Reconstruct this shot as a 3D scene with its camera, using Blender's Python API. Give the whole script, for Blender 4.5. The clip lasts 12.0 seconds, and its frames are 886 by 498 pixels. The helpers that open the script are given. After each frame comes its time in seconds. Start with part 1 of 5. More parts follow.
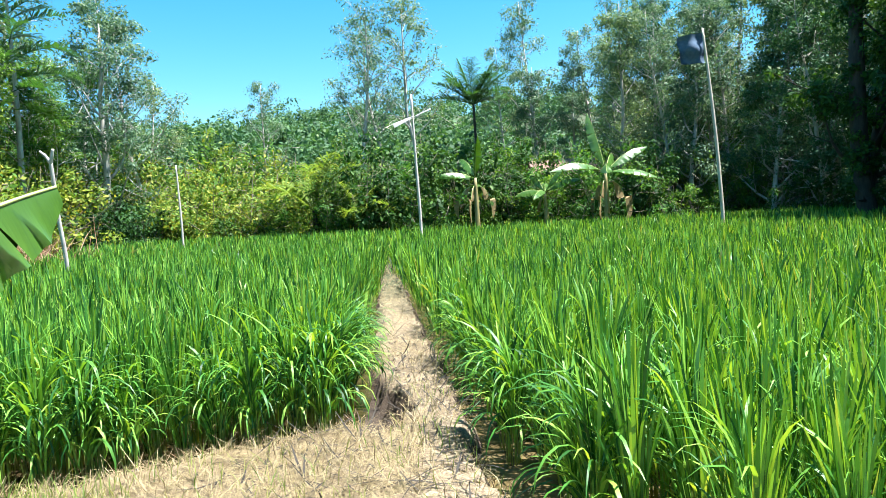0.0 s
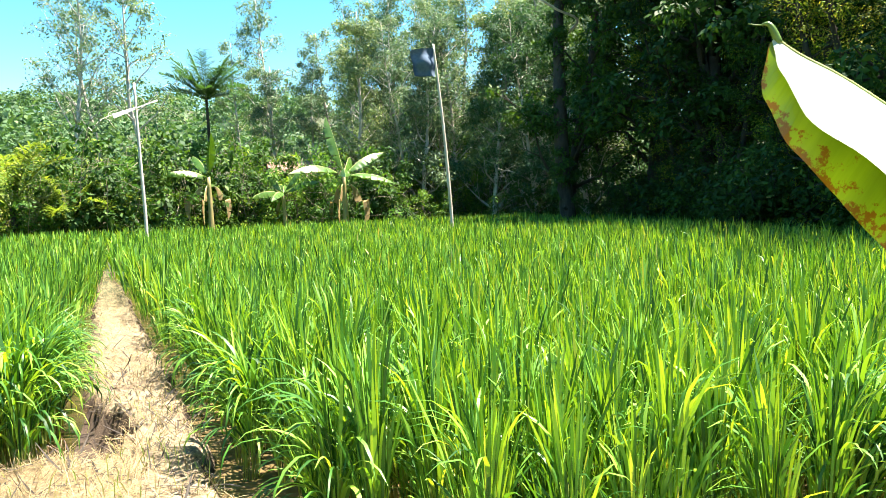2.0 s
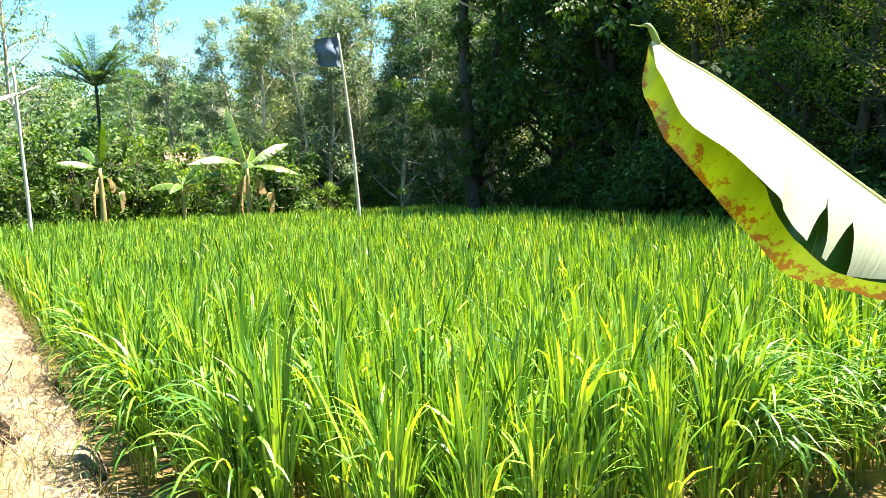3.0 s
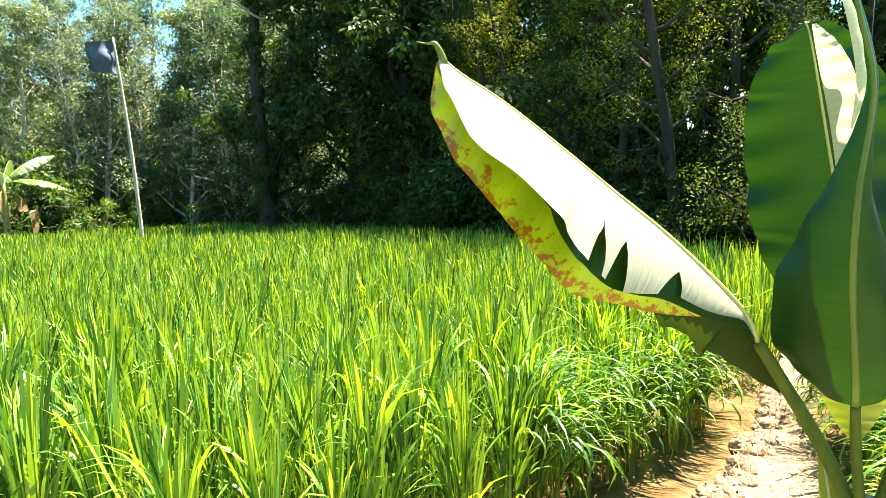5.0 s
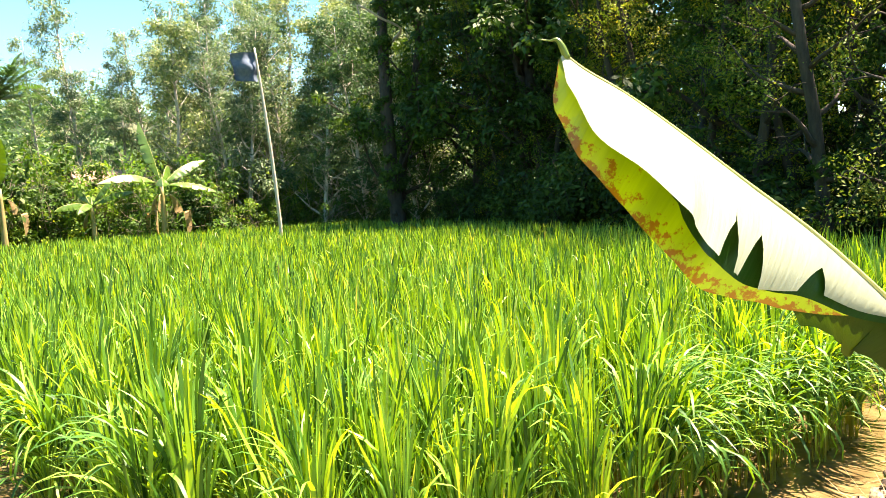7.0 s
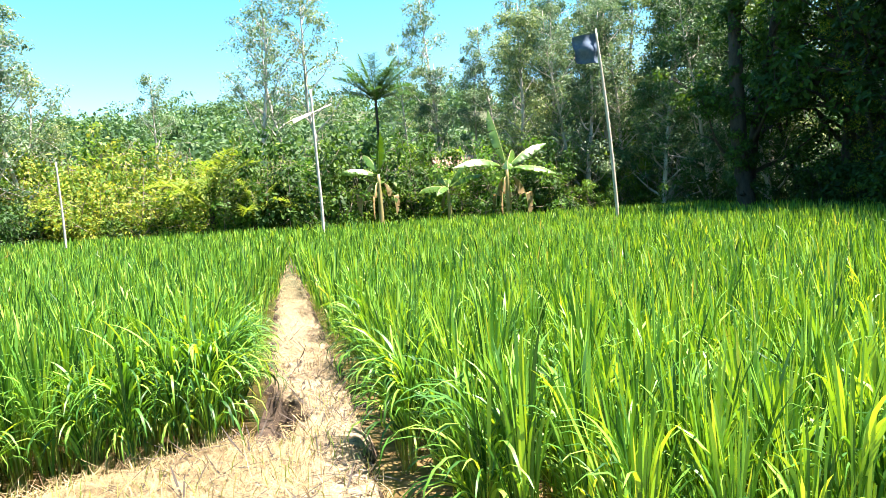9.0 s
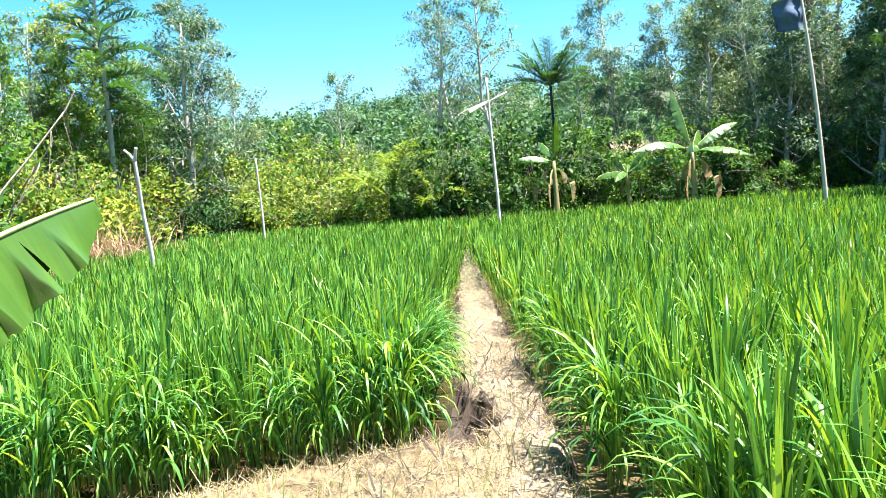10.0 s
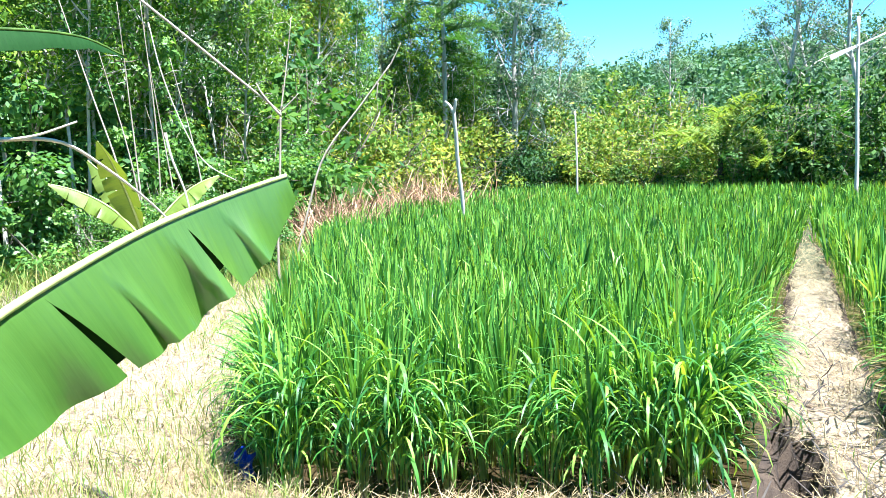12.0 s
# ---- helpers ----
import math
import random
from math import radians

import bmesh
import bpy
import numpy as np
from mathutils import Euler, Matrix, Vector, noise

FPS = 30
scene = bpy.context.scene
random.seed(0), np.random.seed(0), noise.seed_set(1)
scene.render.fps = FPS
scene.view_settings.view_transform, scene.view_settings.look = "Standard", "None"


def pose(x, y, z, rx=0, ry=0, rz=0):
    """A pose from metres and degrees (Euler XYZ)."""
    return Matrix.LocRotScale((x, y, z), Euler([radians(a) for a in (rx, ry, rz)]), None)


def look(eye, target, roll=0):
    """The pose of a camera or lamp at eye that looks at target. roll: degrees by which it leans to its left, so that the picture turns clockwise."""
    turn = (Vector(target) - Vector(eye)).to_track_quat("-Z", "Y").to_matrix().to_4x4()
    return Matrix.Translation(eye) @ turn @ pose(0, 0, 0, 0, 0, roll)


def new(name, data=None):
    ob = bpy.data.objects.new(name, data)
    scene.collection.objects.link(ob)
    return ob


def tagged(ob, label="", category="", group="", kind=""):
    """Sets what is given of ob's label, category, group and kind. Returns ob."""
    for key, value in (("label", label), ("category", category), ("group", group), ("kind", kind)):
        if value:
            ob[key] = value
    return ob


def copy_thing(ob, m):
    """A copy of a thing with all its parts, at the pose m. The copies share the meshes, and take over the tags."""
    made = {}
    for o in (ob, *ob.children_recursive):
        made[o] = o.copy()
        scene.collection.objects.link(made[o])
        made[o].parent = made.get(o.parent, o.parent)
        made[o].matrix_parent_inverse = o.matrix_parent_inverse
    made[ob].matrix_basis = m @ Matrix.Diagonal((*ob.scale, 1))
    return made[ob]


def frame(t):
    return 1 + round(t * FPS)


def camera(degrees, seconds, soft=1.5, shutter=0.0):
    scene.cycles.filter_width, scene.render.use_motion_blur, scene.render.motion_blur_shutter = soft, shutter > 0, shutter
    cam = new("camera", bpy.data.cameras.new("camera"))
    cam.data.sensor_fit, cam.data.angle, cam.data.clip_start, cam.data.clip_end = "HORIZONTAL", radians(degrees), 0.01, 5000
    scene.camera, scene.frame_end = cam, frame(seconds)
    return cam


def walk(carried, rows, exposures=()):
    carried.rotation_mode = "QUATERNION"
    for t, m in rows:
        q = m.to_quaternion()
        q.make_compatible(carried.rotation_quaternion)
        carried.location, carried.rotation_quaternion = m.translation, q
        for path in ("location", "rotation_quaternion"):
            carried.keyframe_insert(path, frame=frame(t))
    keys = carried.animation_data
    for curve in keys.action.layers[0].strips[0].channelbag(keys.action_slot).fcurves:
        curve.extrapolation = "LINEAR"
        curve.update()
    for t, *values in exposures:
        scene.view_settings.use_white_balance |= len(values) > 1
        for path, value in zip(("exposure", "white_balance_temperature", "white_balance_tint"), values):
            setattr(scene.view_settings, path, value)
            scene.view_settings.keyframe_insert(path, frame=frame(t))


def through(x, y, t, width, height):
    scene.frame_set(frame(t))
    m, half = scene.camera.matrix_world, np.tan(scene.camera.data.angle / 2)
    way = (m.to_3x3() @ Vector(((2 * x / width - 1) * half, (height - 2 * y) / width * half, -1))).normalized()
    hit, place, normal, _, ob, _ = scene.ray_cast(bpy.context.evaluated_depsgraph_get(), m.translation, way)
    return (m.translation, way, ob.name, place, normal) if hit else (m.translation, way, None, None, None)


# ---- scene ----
cam = camera(65.0, 12.0, soft=0.8)
# seconds, place, then yaw, pitch and roll in degrees
PATH = [
    (0, 0.000, -0.000, 1.458, -0.00, -3.04, 2.89),
    (0.5, 0.003, 0.036, 1.457, -6.23, -2.96, 2.85),
    (1, -0.010, 0.040, 1.459, -10.91, -3.11, 2.61),
    (1.5, -0.008, 0.060, 1.454, -14.40, -3.77, 2.16),
    (2, 0.014, 0.098, 1.450, -21.24, -3.69, 1.84),
    (2.5, 0.016, 0.097, 1.449, -25.55, -3.38, 2.16),
    (2.7, 0.025, 0.091, 1.451, -26.72, -3.95, 2.01),
    (4.3, 0.092, 0.144, 1.465, -40.03, -5.19, 2.49),
    (4.5, 0.094, 0.147, 1.463, -41.76, -4.87, 2.23),
    (5, 0.103, 0.149, 1.463, -45.27, -3.87, 2.15),
    (5.5, 0.115, 0.148, 1.463, -49.54, -3.75, 2.19),
    (6, 0.125, 0.150, 1.460, -53.24, -3.67, 1.47),
    (6.5, 0.119, 0.135, 1.465, -48.06, -3.36, 2.69),
    (7, 0.092, 0.131, 1.465, -34.99, -3.75, 3.11),
    (7.2, 0.087, 0.129, 1.462, -31.61, -3.51, 3.24),
    (8.8, 0.110, 0.064, 1.503, -10.00, -3.31, 3.62),
    (9, 0.104, 0.114, 1.493, -7.74, -3.82, 3.40),
    (9.5, 0.002, 0.349, 1.515, -2.58, -3.69, 2.55),
    (10, -0.051, 0.470, 1.529, 6.30, -3.89, 4.39),
    (10.5, -0.040, 0.696, 1.514, 19.40, -5.61, 3.92),
    (11, 0.037, 0.871, 1.563, 26.27, -5.64, 3.77),
    (11.5, -0.063, 1.118, 1.568, 29.96, -4.95, 1.36),
    (12, -0.140, 1.333, 1.633, 32.23, -6.45, 1.44),
]
EXPOSURES = [(0.0, 2.05, 5900, 14), (1.5, 2.22, 6600, 16), (2.5, 2.82, 7300, 21), (5.0, 2.82, 7600, 26), (6.0, 2.88, 7800, 29), (7.0, 2.9, 8500, 30), (9.0, 2.64, 6900, 24), (10.0, 2.45, 6100, 21), (12.0, 2.5, 5500, 17)]
walk(cam, [(t, pose(x, y, z, 90 + pitch, roll, yaw)) for t, x, y, z, yaw, pitch, roll in PATH], EXPOSURES)

# ---- sky and sun ----
SUN_AZ, SUN_EL = radians(98), radians(69)
world = bpy.data.worlds.new("sky")
scene.world = world
world.use_nodes = True
wn = world.node_tree
sky = wn.nodes.new("ShaderNodeTexSky")
sky.sky_type, sky.sun_disc = "NISHITA", False
sky.sun_elevation, sky.sun_rotation = SUN_EL, SUN_AZ
sky.air_density, sky.dust_density, sky.ozone_density = 1.0, 0.3, 1.5
deep = wn.nodes.new("ShaderNodeHueSaturation")  # clear tropical blue
deep.inputs["Hue"].default_value, deep.inputs["Saturation"].default_value = 0.476, 1.42
wn.links.new(sky.outputs[0], deep.inputs["Color"])
wn.links.new(deep.outputs[0], wn.nodes["Background"].inputs[0])
wn.nodes["Background"].inputs[1].default_value = 0.059
sun = new("sun", bpy.data.lights.new("sun", "SUN"))
sun.data.energy, sun.data.angle, sun.data.color = 5.0, radians(0.55), (1.0, 0.95, 0.86)
sun_way = Vector((math.sin(SUN_AZ) * math.cos(SUN_EL), math.cos(SUN_AZ) * math.cos(SUN_EL), math.sin(SUN_EL)))
sun.matrix_basis = look(sun_way * 60, (0, 0, 0))

# ---- materials ----
def nodes_of(name):
    m = bpy.data.materials.new(name)
    m.use_nodes = True
    t = m.node_tree
    return m, t, t.nodes["Principled BSDF"], t.nodes["Material Output"]


def ramp(t, fac, stops):
    r = t.nodes.new("ShaderNodeValToRGB")
    while len(r.color_ramp.elements) < len(stops):
        r.color_ramp.elements.new(0.5)
    for e, (p, c) in zip(r.color_ramp.elements, stops):
        e.position, e.color = p, (*c, 1)
    if fac is not None:
        t.links.new(fac, r.inputs[0])
    return r.outputs[0]


def noise_of(t, scale, detail=4, rough=0.6, coord="Object", stretch=(1, 1, 1)):
    tc, mp, n = (t.nodes.new(k) for k in ("ShaderNodeTexCoord", "ShaderNodeMapping", "ShaderNodeTexNoise"))
    mp.inputs["Scale"].default_value = stretch
    t.links.new(tc.outputs[coord], mp.inputs[0])
    t.links.new(mp.outputs[0], n.inputs[0])
    n.inputs["Scale"].default_value, n.inputs["Detail"].default_value, n.inputs["Roughness"].default_value = scale, detail, rough
    return n.outputs[0]


def blend(t, kind, fac, a, b):
    m = t.nodes.new("ShaderNodeMix")
    m.data_type, m.blend_type = "RGBA", kind
    for s, v in ((m.inputs[0], fac), (m.inputs[6], a), (m.inputs[7], b)):
        if isinstance(v, bpy.types.NodeSocket):
            t.links.new(v, s)
        elif isinstance(v, (int, float)):
            s.default_value = v
        else:
            s.default_value = (*v, 1)
    return m.outputs[2]


def bump(t, bsdf, height, strength, distance):
    b = t.nodes.new("ShaderNodeBump")
    b.inputs["Strength"].default_value, b.inputs["Distance"].default_value = strength, distance
    t.links.new(height, b.inputs["Height"])
    t.links.new(b.outputs[0], bsdf.inputs["Normal"])


def leafy(name, stops, through, share, rough=0.45, gloss=0.5, per="island", base=None, vein=False, scorch=None, mottle=0.0):
    """A leaf: glossy skin over a body that lets light through. stops: its range of greens."""
    m, t, p, out = nodes_of(name)
    if per == "island":
        rnd = t.nodes.new("ShaderNodeNewGeometry").outputs["Random Per Island"]
    else:
        rnd = noise_of(t, 2.0, 5)
    col = ramp(t, rnd, stops)
    if mottle:  # plants differ from one another, and in drifts
        info = t.nodes.new("ShaderNodeObjectInfo")
        col = blend(t, "MULTIPLY", mottle, col, ramp(t, info.outputs["Random"], [(0.0, (0.45, 0.6, 0.6)), (0.35, (0.8, 0.9, 0.9)), (0.7, (1.25, 1.12, 0.8)), (1.0, (1.75, 1.35, 0.7))]))
        col = blend(t, "MULTIPLY", mottle, col, ramp(t, noise_of(t, 0.55, 3), [(0.32, (0.45, 0.55, 0.6)), (0.5, (0.95, 1, 1)), (0.68, (1.6, 1.35, 0.85))]))
    if base is not None:  # the paler sheath near the foot of a blade
        uv = t.nodes.new("ShaderNodeUVMap")
        sep = t.nodes.new("ShaderNodeSeparateXYZ")
        t.links.new(uv.outputs[0], sep.inputs[0])
        col = blend(t, "MIX", ramp(t, sep.outputs[1], [(0.0, (1, 1, 1)), (base[1], (0, 0, 0))]), col, base[0])
    if vein:  # fine cross veins from the midrib to the margin
        uv = t.nodes.new("ShaderNodeUVMap")
        mp = t.nodes.new("ShaderNodeMapping")
        mp.inputs["Scale"].default_value = (0.7, 60, 1)
        n = t.nodes.new("ShaderNodeTexNoise")
        n.inputs["Scale"].default_value, n.inputs["Detail"].default_value = 1.6, 5
        t.links.new(uv.outputs[0], mp.inputs[0])
        t.links.new(mp.outputs[0], n.inputs[0])
        col = blend(t, "MULTIPLY", 0.3, col, ramp(t, n.outputs[0], [(0.3, (0.55, 0.6, 0.5)), (0.7, (1.15, 1.12, 1.0))]))
        bump(t, p, n.outputs[0], 0.35, 0.004)
    if scorch is not None:  # dried margin with brown spots
        uv = t.nodes.new("ShaderNodeUVMap")
        sep = t.nodes.new("ShaderNodeSeparateXYZ")
        t.links.new(uv.outputs[0], sep.inputs[0])
        spots = noise_of(t, 58, 5, 0.7)
        add = t.nodes.new("ShaderNodeMath")
        add.operation = "MULTIPLY_ADD"
        edge = ramp(t, sep.outputs[0], [(scorch[1], (0, 0, 0)), (1.0, (0.22, 0.22, 0.22))])
        t.links.new(edge, add.inputs[0])
        add.inputs[1].default_value = 1.0
        t.links.new(spots, add.inputs[2])
        col = blend(t, "MIX", ramp(t, add.outputs[0], [(0.64, (0, 0, 0)), (0.71, (1, 1, 1))]), col, scorch[0])
    t.links.new(col, p.inputs["Base Color"])
    p.inputs["Roughness"].default_value = rough
    p.inputs["Specular IOR Level"].default_value = gloss
    tr = t.nodes.new("ShaderNodeBsdfTranslucent")
    t.links.new(blend(t, "MULTIPLY", 1.0, col, through), tr.inputs[0])
    mx = t.nodes.new("ShaderNodeMixShader")
    mx.inputs[0].default_value = share
    t.links.new(p.outputs[0], mx.inputs[1])
    t.links.new(tr.outputs[0], mx.inputs[2])
    t.links.new(mx.outputs[0], out.inputs[0])
    return m


def plain(name, a, b, scale, rough=0.8, relief=0.3, depth=0.01, stretch=(1, 1, 1), metal=0.0, gloss=0.4):
    """Two colours mixed by coarse and fine grain, with relief."""
    m, t, p, out = nodes_of(name)
    n1, n2 = noise_of(t, scale, 6, 0.65, stretch=stretch), noise_of(t, scale * 0.13, 3, 0.5)
    c = ramp(t, n1, [(0.3, a), (0.7, b)])
    c = blend(t, "MULTIPLY", 0.5, c, ramp(t, n2, [(0.3, (0.6, 0.6, 0.6)), (0.7, (1.15, 1.15, 1.15))]))
    t.links.new(c, p.inputs["Base Color"])
    p.inputs["Roughness"].default_value, p.inputs["Metallic"].default_value = rough, metal
    p.inputs["Specular IOR Level"].default_value = gloss
    bump(t, p, n1, relief, depth)
    return m


RICE = leafy("rice_leaf", [(0.0, (0.010, 0.065, 0.010)), (0.35, (0.048, 0.17, 0.020)), (0.68, (0.128, 0.31, 0.036)), (0.93, (0.225, 0.42, 0.05)), (0.985, (0.26, 0.37, 0.08)), (1.0, (0.34, 0.34, 0.12))],
             (2.4, 1.75, 0.4), 0.29, 0.48, 0.4, base=((0.20, 0.22, 0.05), 0.3))
DRY = leafy("dry_straw", [(0.0, (0.09, 0.062, 0.03)), (0.25, (0.21, 0.155, 0.075)), (0.6, (0.33, 0.26, 0.13)), (1.0, (0.50, 0.415, 0.225))], (1, 1, 1), 0.2, 0.7, 0.3)
TURF = leafy("turf_blade", [(0.0, (0.10, 0.20, 0.03)), (0.5, (0.20, 0.25, 0.05)), (1.0, (0.34, 0.32, 0.11))], (1.3, 1.3, 0.7), 0.35, 0.6, 0.3)
LEAF_DEEP = leafy("deep_leaf", [(0.0, (0.014, 0.048, 0.012)), (0.6, (0.028, 0.082, 0.018)), (1.0, (0.058, 0.125, 0.025))], (1.8, 1.9, 0.6), 0.2, 0.62, 0.2, mottle=0.7)
LEAF_MID = leafy("mid_leaf", [(0.0, (0.03, 0.095, 0.018)), (0.6, (0.07, 0.165, 0.03)), (1.0, (0.14, 0.24, 0.05))], (1.7, 1.7, 0.7), 0.35, 0.62, 0.2, mottle=0.9)
LEAF_GOLD = leafy("yellowing_leaf", [(0.0, (0.07, 0.17, 0.02)), (0.5, (0.16, 0.25, 0.04)), (0.85, (0.27, 0.32, 0.06)), (1.0, (0.36, 0.34, 0.07))], (1.5, 1.4, 0.6), 0.35, 0.62, 0.2, mottle=0.7)
# greens paled and greyed so that the colour carries haze over far trees
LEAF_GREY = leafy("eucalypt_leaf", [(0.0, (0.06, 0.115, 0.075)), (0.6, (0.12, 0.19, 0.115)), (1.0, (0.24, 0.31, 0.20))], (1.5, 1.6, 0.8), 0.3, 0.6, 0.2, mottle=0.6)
LEAF_BROAD = leafy("broad_leaf", [(0.0, (0.05, 0.14, 0.025)), (0.6, (0.10, 0.22, 0.04)), (1.0, (0.18, 0.30, 0.07))], (1.6, 1.6, 0.6), 0.35, 0.5, 0.35, mottle=0.4)
# haze on the far slope is mixed into these blue-tinted greens
LEAF_SLOPE = leafy("slope_leaf", [(0.0, (0.025, 0.075, 0.03)), (0.6, (0.055, 0.125, 0.055)), (1.0, (0.11, 0.19, 0.10))], (1.6, 1.7, 0.8), 0.25, 0.6, 0.2, mottle=0.7)
PALM = leafy("palm_leaf", [(0.0, (0.025, 0.075, 0.02)), (1.0, (0.06, 0.14, 0.03))], (1.5, 1.6, 0.6), 0.3, 0.35, 0.6)
FROND = leafy("frond_leaf", [(0.0, (0.09, 0.17, 0.02)), (1.0, (0.22, 0.28, 0.04))], (1.4, 1.4, 0.6), 0.4, 0.4, 0.5)
BANANA = leafy("banana_leaf", [(0.2, (0.038, 0.112, 0.014)), (0.8, (0.085, 0.18, 0.028))], (2.4, 2.2, 0.6), 0.2, 0.3, 0.7, per="noise", vein=True)
# darker copy of the banana green, with shade put into its colour
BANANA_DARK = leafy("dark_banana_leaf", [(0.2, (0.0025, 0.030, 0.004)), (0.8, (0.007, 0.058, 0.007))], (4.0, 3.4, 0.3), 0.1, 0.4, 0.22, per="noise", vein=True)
BANANA_TORN = leafy("scorched_banana_leaf", [(0.2, (0.07, 0.17, 0.015)), (0.8, (0.13, 0.24, 0.02))], (1.9, 1.6, 0.2), 0.34, 0.3, 0.6, per="noise", vein=True, scorch=((0.085, 0.05, 0.006), 0.66))
# pale base colour that stands for sun glare on the torn leaf
BANANA_PALE_GLARE = leafy("waxy_banana_leaf", [(0.2, (0.22, 0.28, 0.19)), (0.8, (0.32, 0.38, 0.28))], (1.2, 1.2, 0.5), 0.1, 0.42, 0.9, per="noise", vein=True)
# green and brown, both darkened for the shade inside the curl
BANANA_FOOT = leafy("rolled_banana_leaf", [(0.35, (0.012, 0.055, 0.006)), (0.65, (0.045, 0.05, 0.012))], (3.0, 2.6, 0.3), 0.22, 0.5, 0.15, per="noise", vein=True)
# near-white base: brightness of sunlit leaf is put into the colour
BANANA_SUNLIT = leafy("pale_banana_leaf", [(0.2, (0.40, 0.46, 0.30)), (0.8, (0.55, 0.60, 0.42))], (1.7, 1.7, 1.2), 0.5, 0.3, 0.8, per="noise", vein=True)
BANANA_YOUNG = leafy("yellowing_banana_leaf", [(0.2, (0.09, 0.16, 0.02)), (0.8, (0.18, 0.24, 0.035))], (2.0, 1.8, 0.4), 0.25, 0.4, 0.4, per="noise", vein=True)
# for the withered leaf, and as painted shade behind the hanging leaf
BANANA_OLD_SHADE = leafy("withered_banana_leaf", [(0.2, (0.005, 0.024, 0.002)), (0.8, (0.016, 0.026, 0.003))], (1.5, 1.2, 0.4), 0.06, 0.7, 0.1, per="noise", vein=True)
BANANA_DEAD = leafy("dead_banana_leaf", [(0.2, (0.26, 0.18, 0.08)), (0.8, (0.42, 0.33, 0.17))], (1.1, 1, 0.7), 0.3, 0.7, 0.3, per="noise", vein=True)
# near-black green: the arching leaf's shaded underside, put into the colour
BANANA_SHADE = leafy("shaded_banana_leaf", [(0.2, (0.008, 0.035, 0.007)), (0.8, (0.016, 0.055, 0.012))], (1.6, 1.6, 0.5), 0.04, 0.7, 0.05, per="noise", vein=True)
MIDRIB = plain("banana_midrib", (0.34, 0.42, 0.12), (0.50, 0.55, 0.22), 30, 0.4, 0.1, 0.002, (1, 1, 0.2))
RIB_GREEN = plain("green_midrib", (0.05, 0.12, 0.015), (0.12, 0.22, 0.03), 30, 0.4, 0.1, 0.002, (1, 1, 0.2))
STALK = plain("banana_stalk", (0.025, 0.06, 0.007), (0.09, 0.155, 0.022), 25, 0.6, 0.2, 0.003, (1, 1, 0.15), gloss=0.15)
PSEUDO = plain("banana_trunk", (0.17, 0.19, 0.06), (0.36, 0.27, 0.12), 14, 0.6, 0.4, 0.01, (1, 1, 0.12))
BARK_PALE = plain("pale_bark", (0.30, 0.27, 0.22), (0.58, 0.55, 0.48), 9, 0.8, 0.4, 0.02, (1, 1, 0.3))
DEADWOOD = plain("dead_wood", (0.22, 0.18, 0.13), (0.44, 0.38, 0.29), 22, 0.7, 0.4, 0.006, (1, 1, 0.12))
BLUE = plain("blue_plastic", (0.01, 0.03, 0.30), (0.02, 0.06, 0.45), 12, 0.4, 0.3, 0.01)
BARK_TWIG = plain("twig_bark", (0.12, 0.10, 0.07), (0.28, 0.24, 0.18), 12, 0.85, 0.4, 0.01, (1, 1, 0.3))
BRUSH = leafy("dead_brush", [(0.0, (0.13, 0.07, 0.04)), (0.5, (0.32, 0.19, 0.11)), (1.0, (0.50, 0.36, 0.22))], (1, 1, 1), 0.15, 0.8, 0.2)
LEAF_LIGHT = leafy("sunlit_leaf", [(0.0, (0.07, 0.15, 0.04)), (0.5, (0.15, 0.24, 0.07)), (1.0, (0.27, 0.33, 0.13))], (1.5, 1.4, 0.7), 0.5, 0.55, 0.3, mottle=0.4)
BARK_DARK = plain("dark_bark", (0.02, 0.017, 0.013), (0.065, 0.055, 0.042), 10, 0.85, 0.6, 0.03, (1, 1, 0.25))
STICK = plain("weathered_stick", (0.36, 0.33, 0.29), (0.64, 0.60, 0.55), 22, 0.7, 0.4, 0.006, (1, 1, 0.12))
BAMBOO = plain("dry_bamboo", (0.34, 0.30, 0.23), (0.60, 0.56, 0.46), 20, 0.55, 0.2, 0.004, (1, 1, 0.12))
BAG = plain("dark_plastic", (0.07, 0.11, 0.16), (0.11, 0.16, 0.22), 12, 0.9, 0.5, 0.02, gloss=0.1)
BOARD = plain("grey_board", (0.45, 0.43, 0.40), (0.70, 0.68, 0.64), 16, 0.6, 0.2, 0.004, (1, 0.2, 1))
TILE = plain("clay_roof_tile", (0.17, 0.09, 0.065), (0.27, 0.165, 0.125), 9, 0.8, 0.4, 0.02)
PLASTER = plain("limewash", (0.5, 0.47, 0.4), (0.72, 0.69, 0.6), 5, 0.85, 0.2, 0.01)


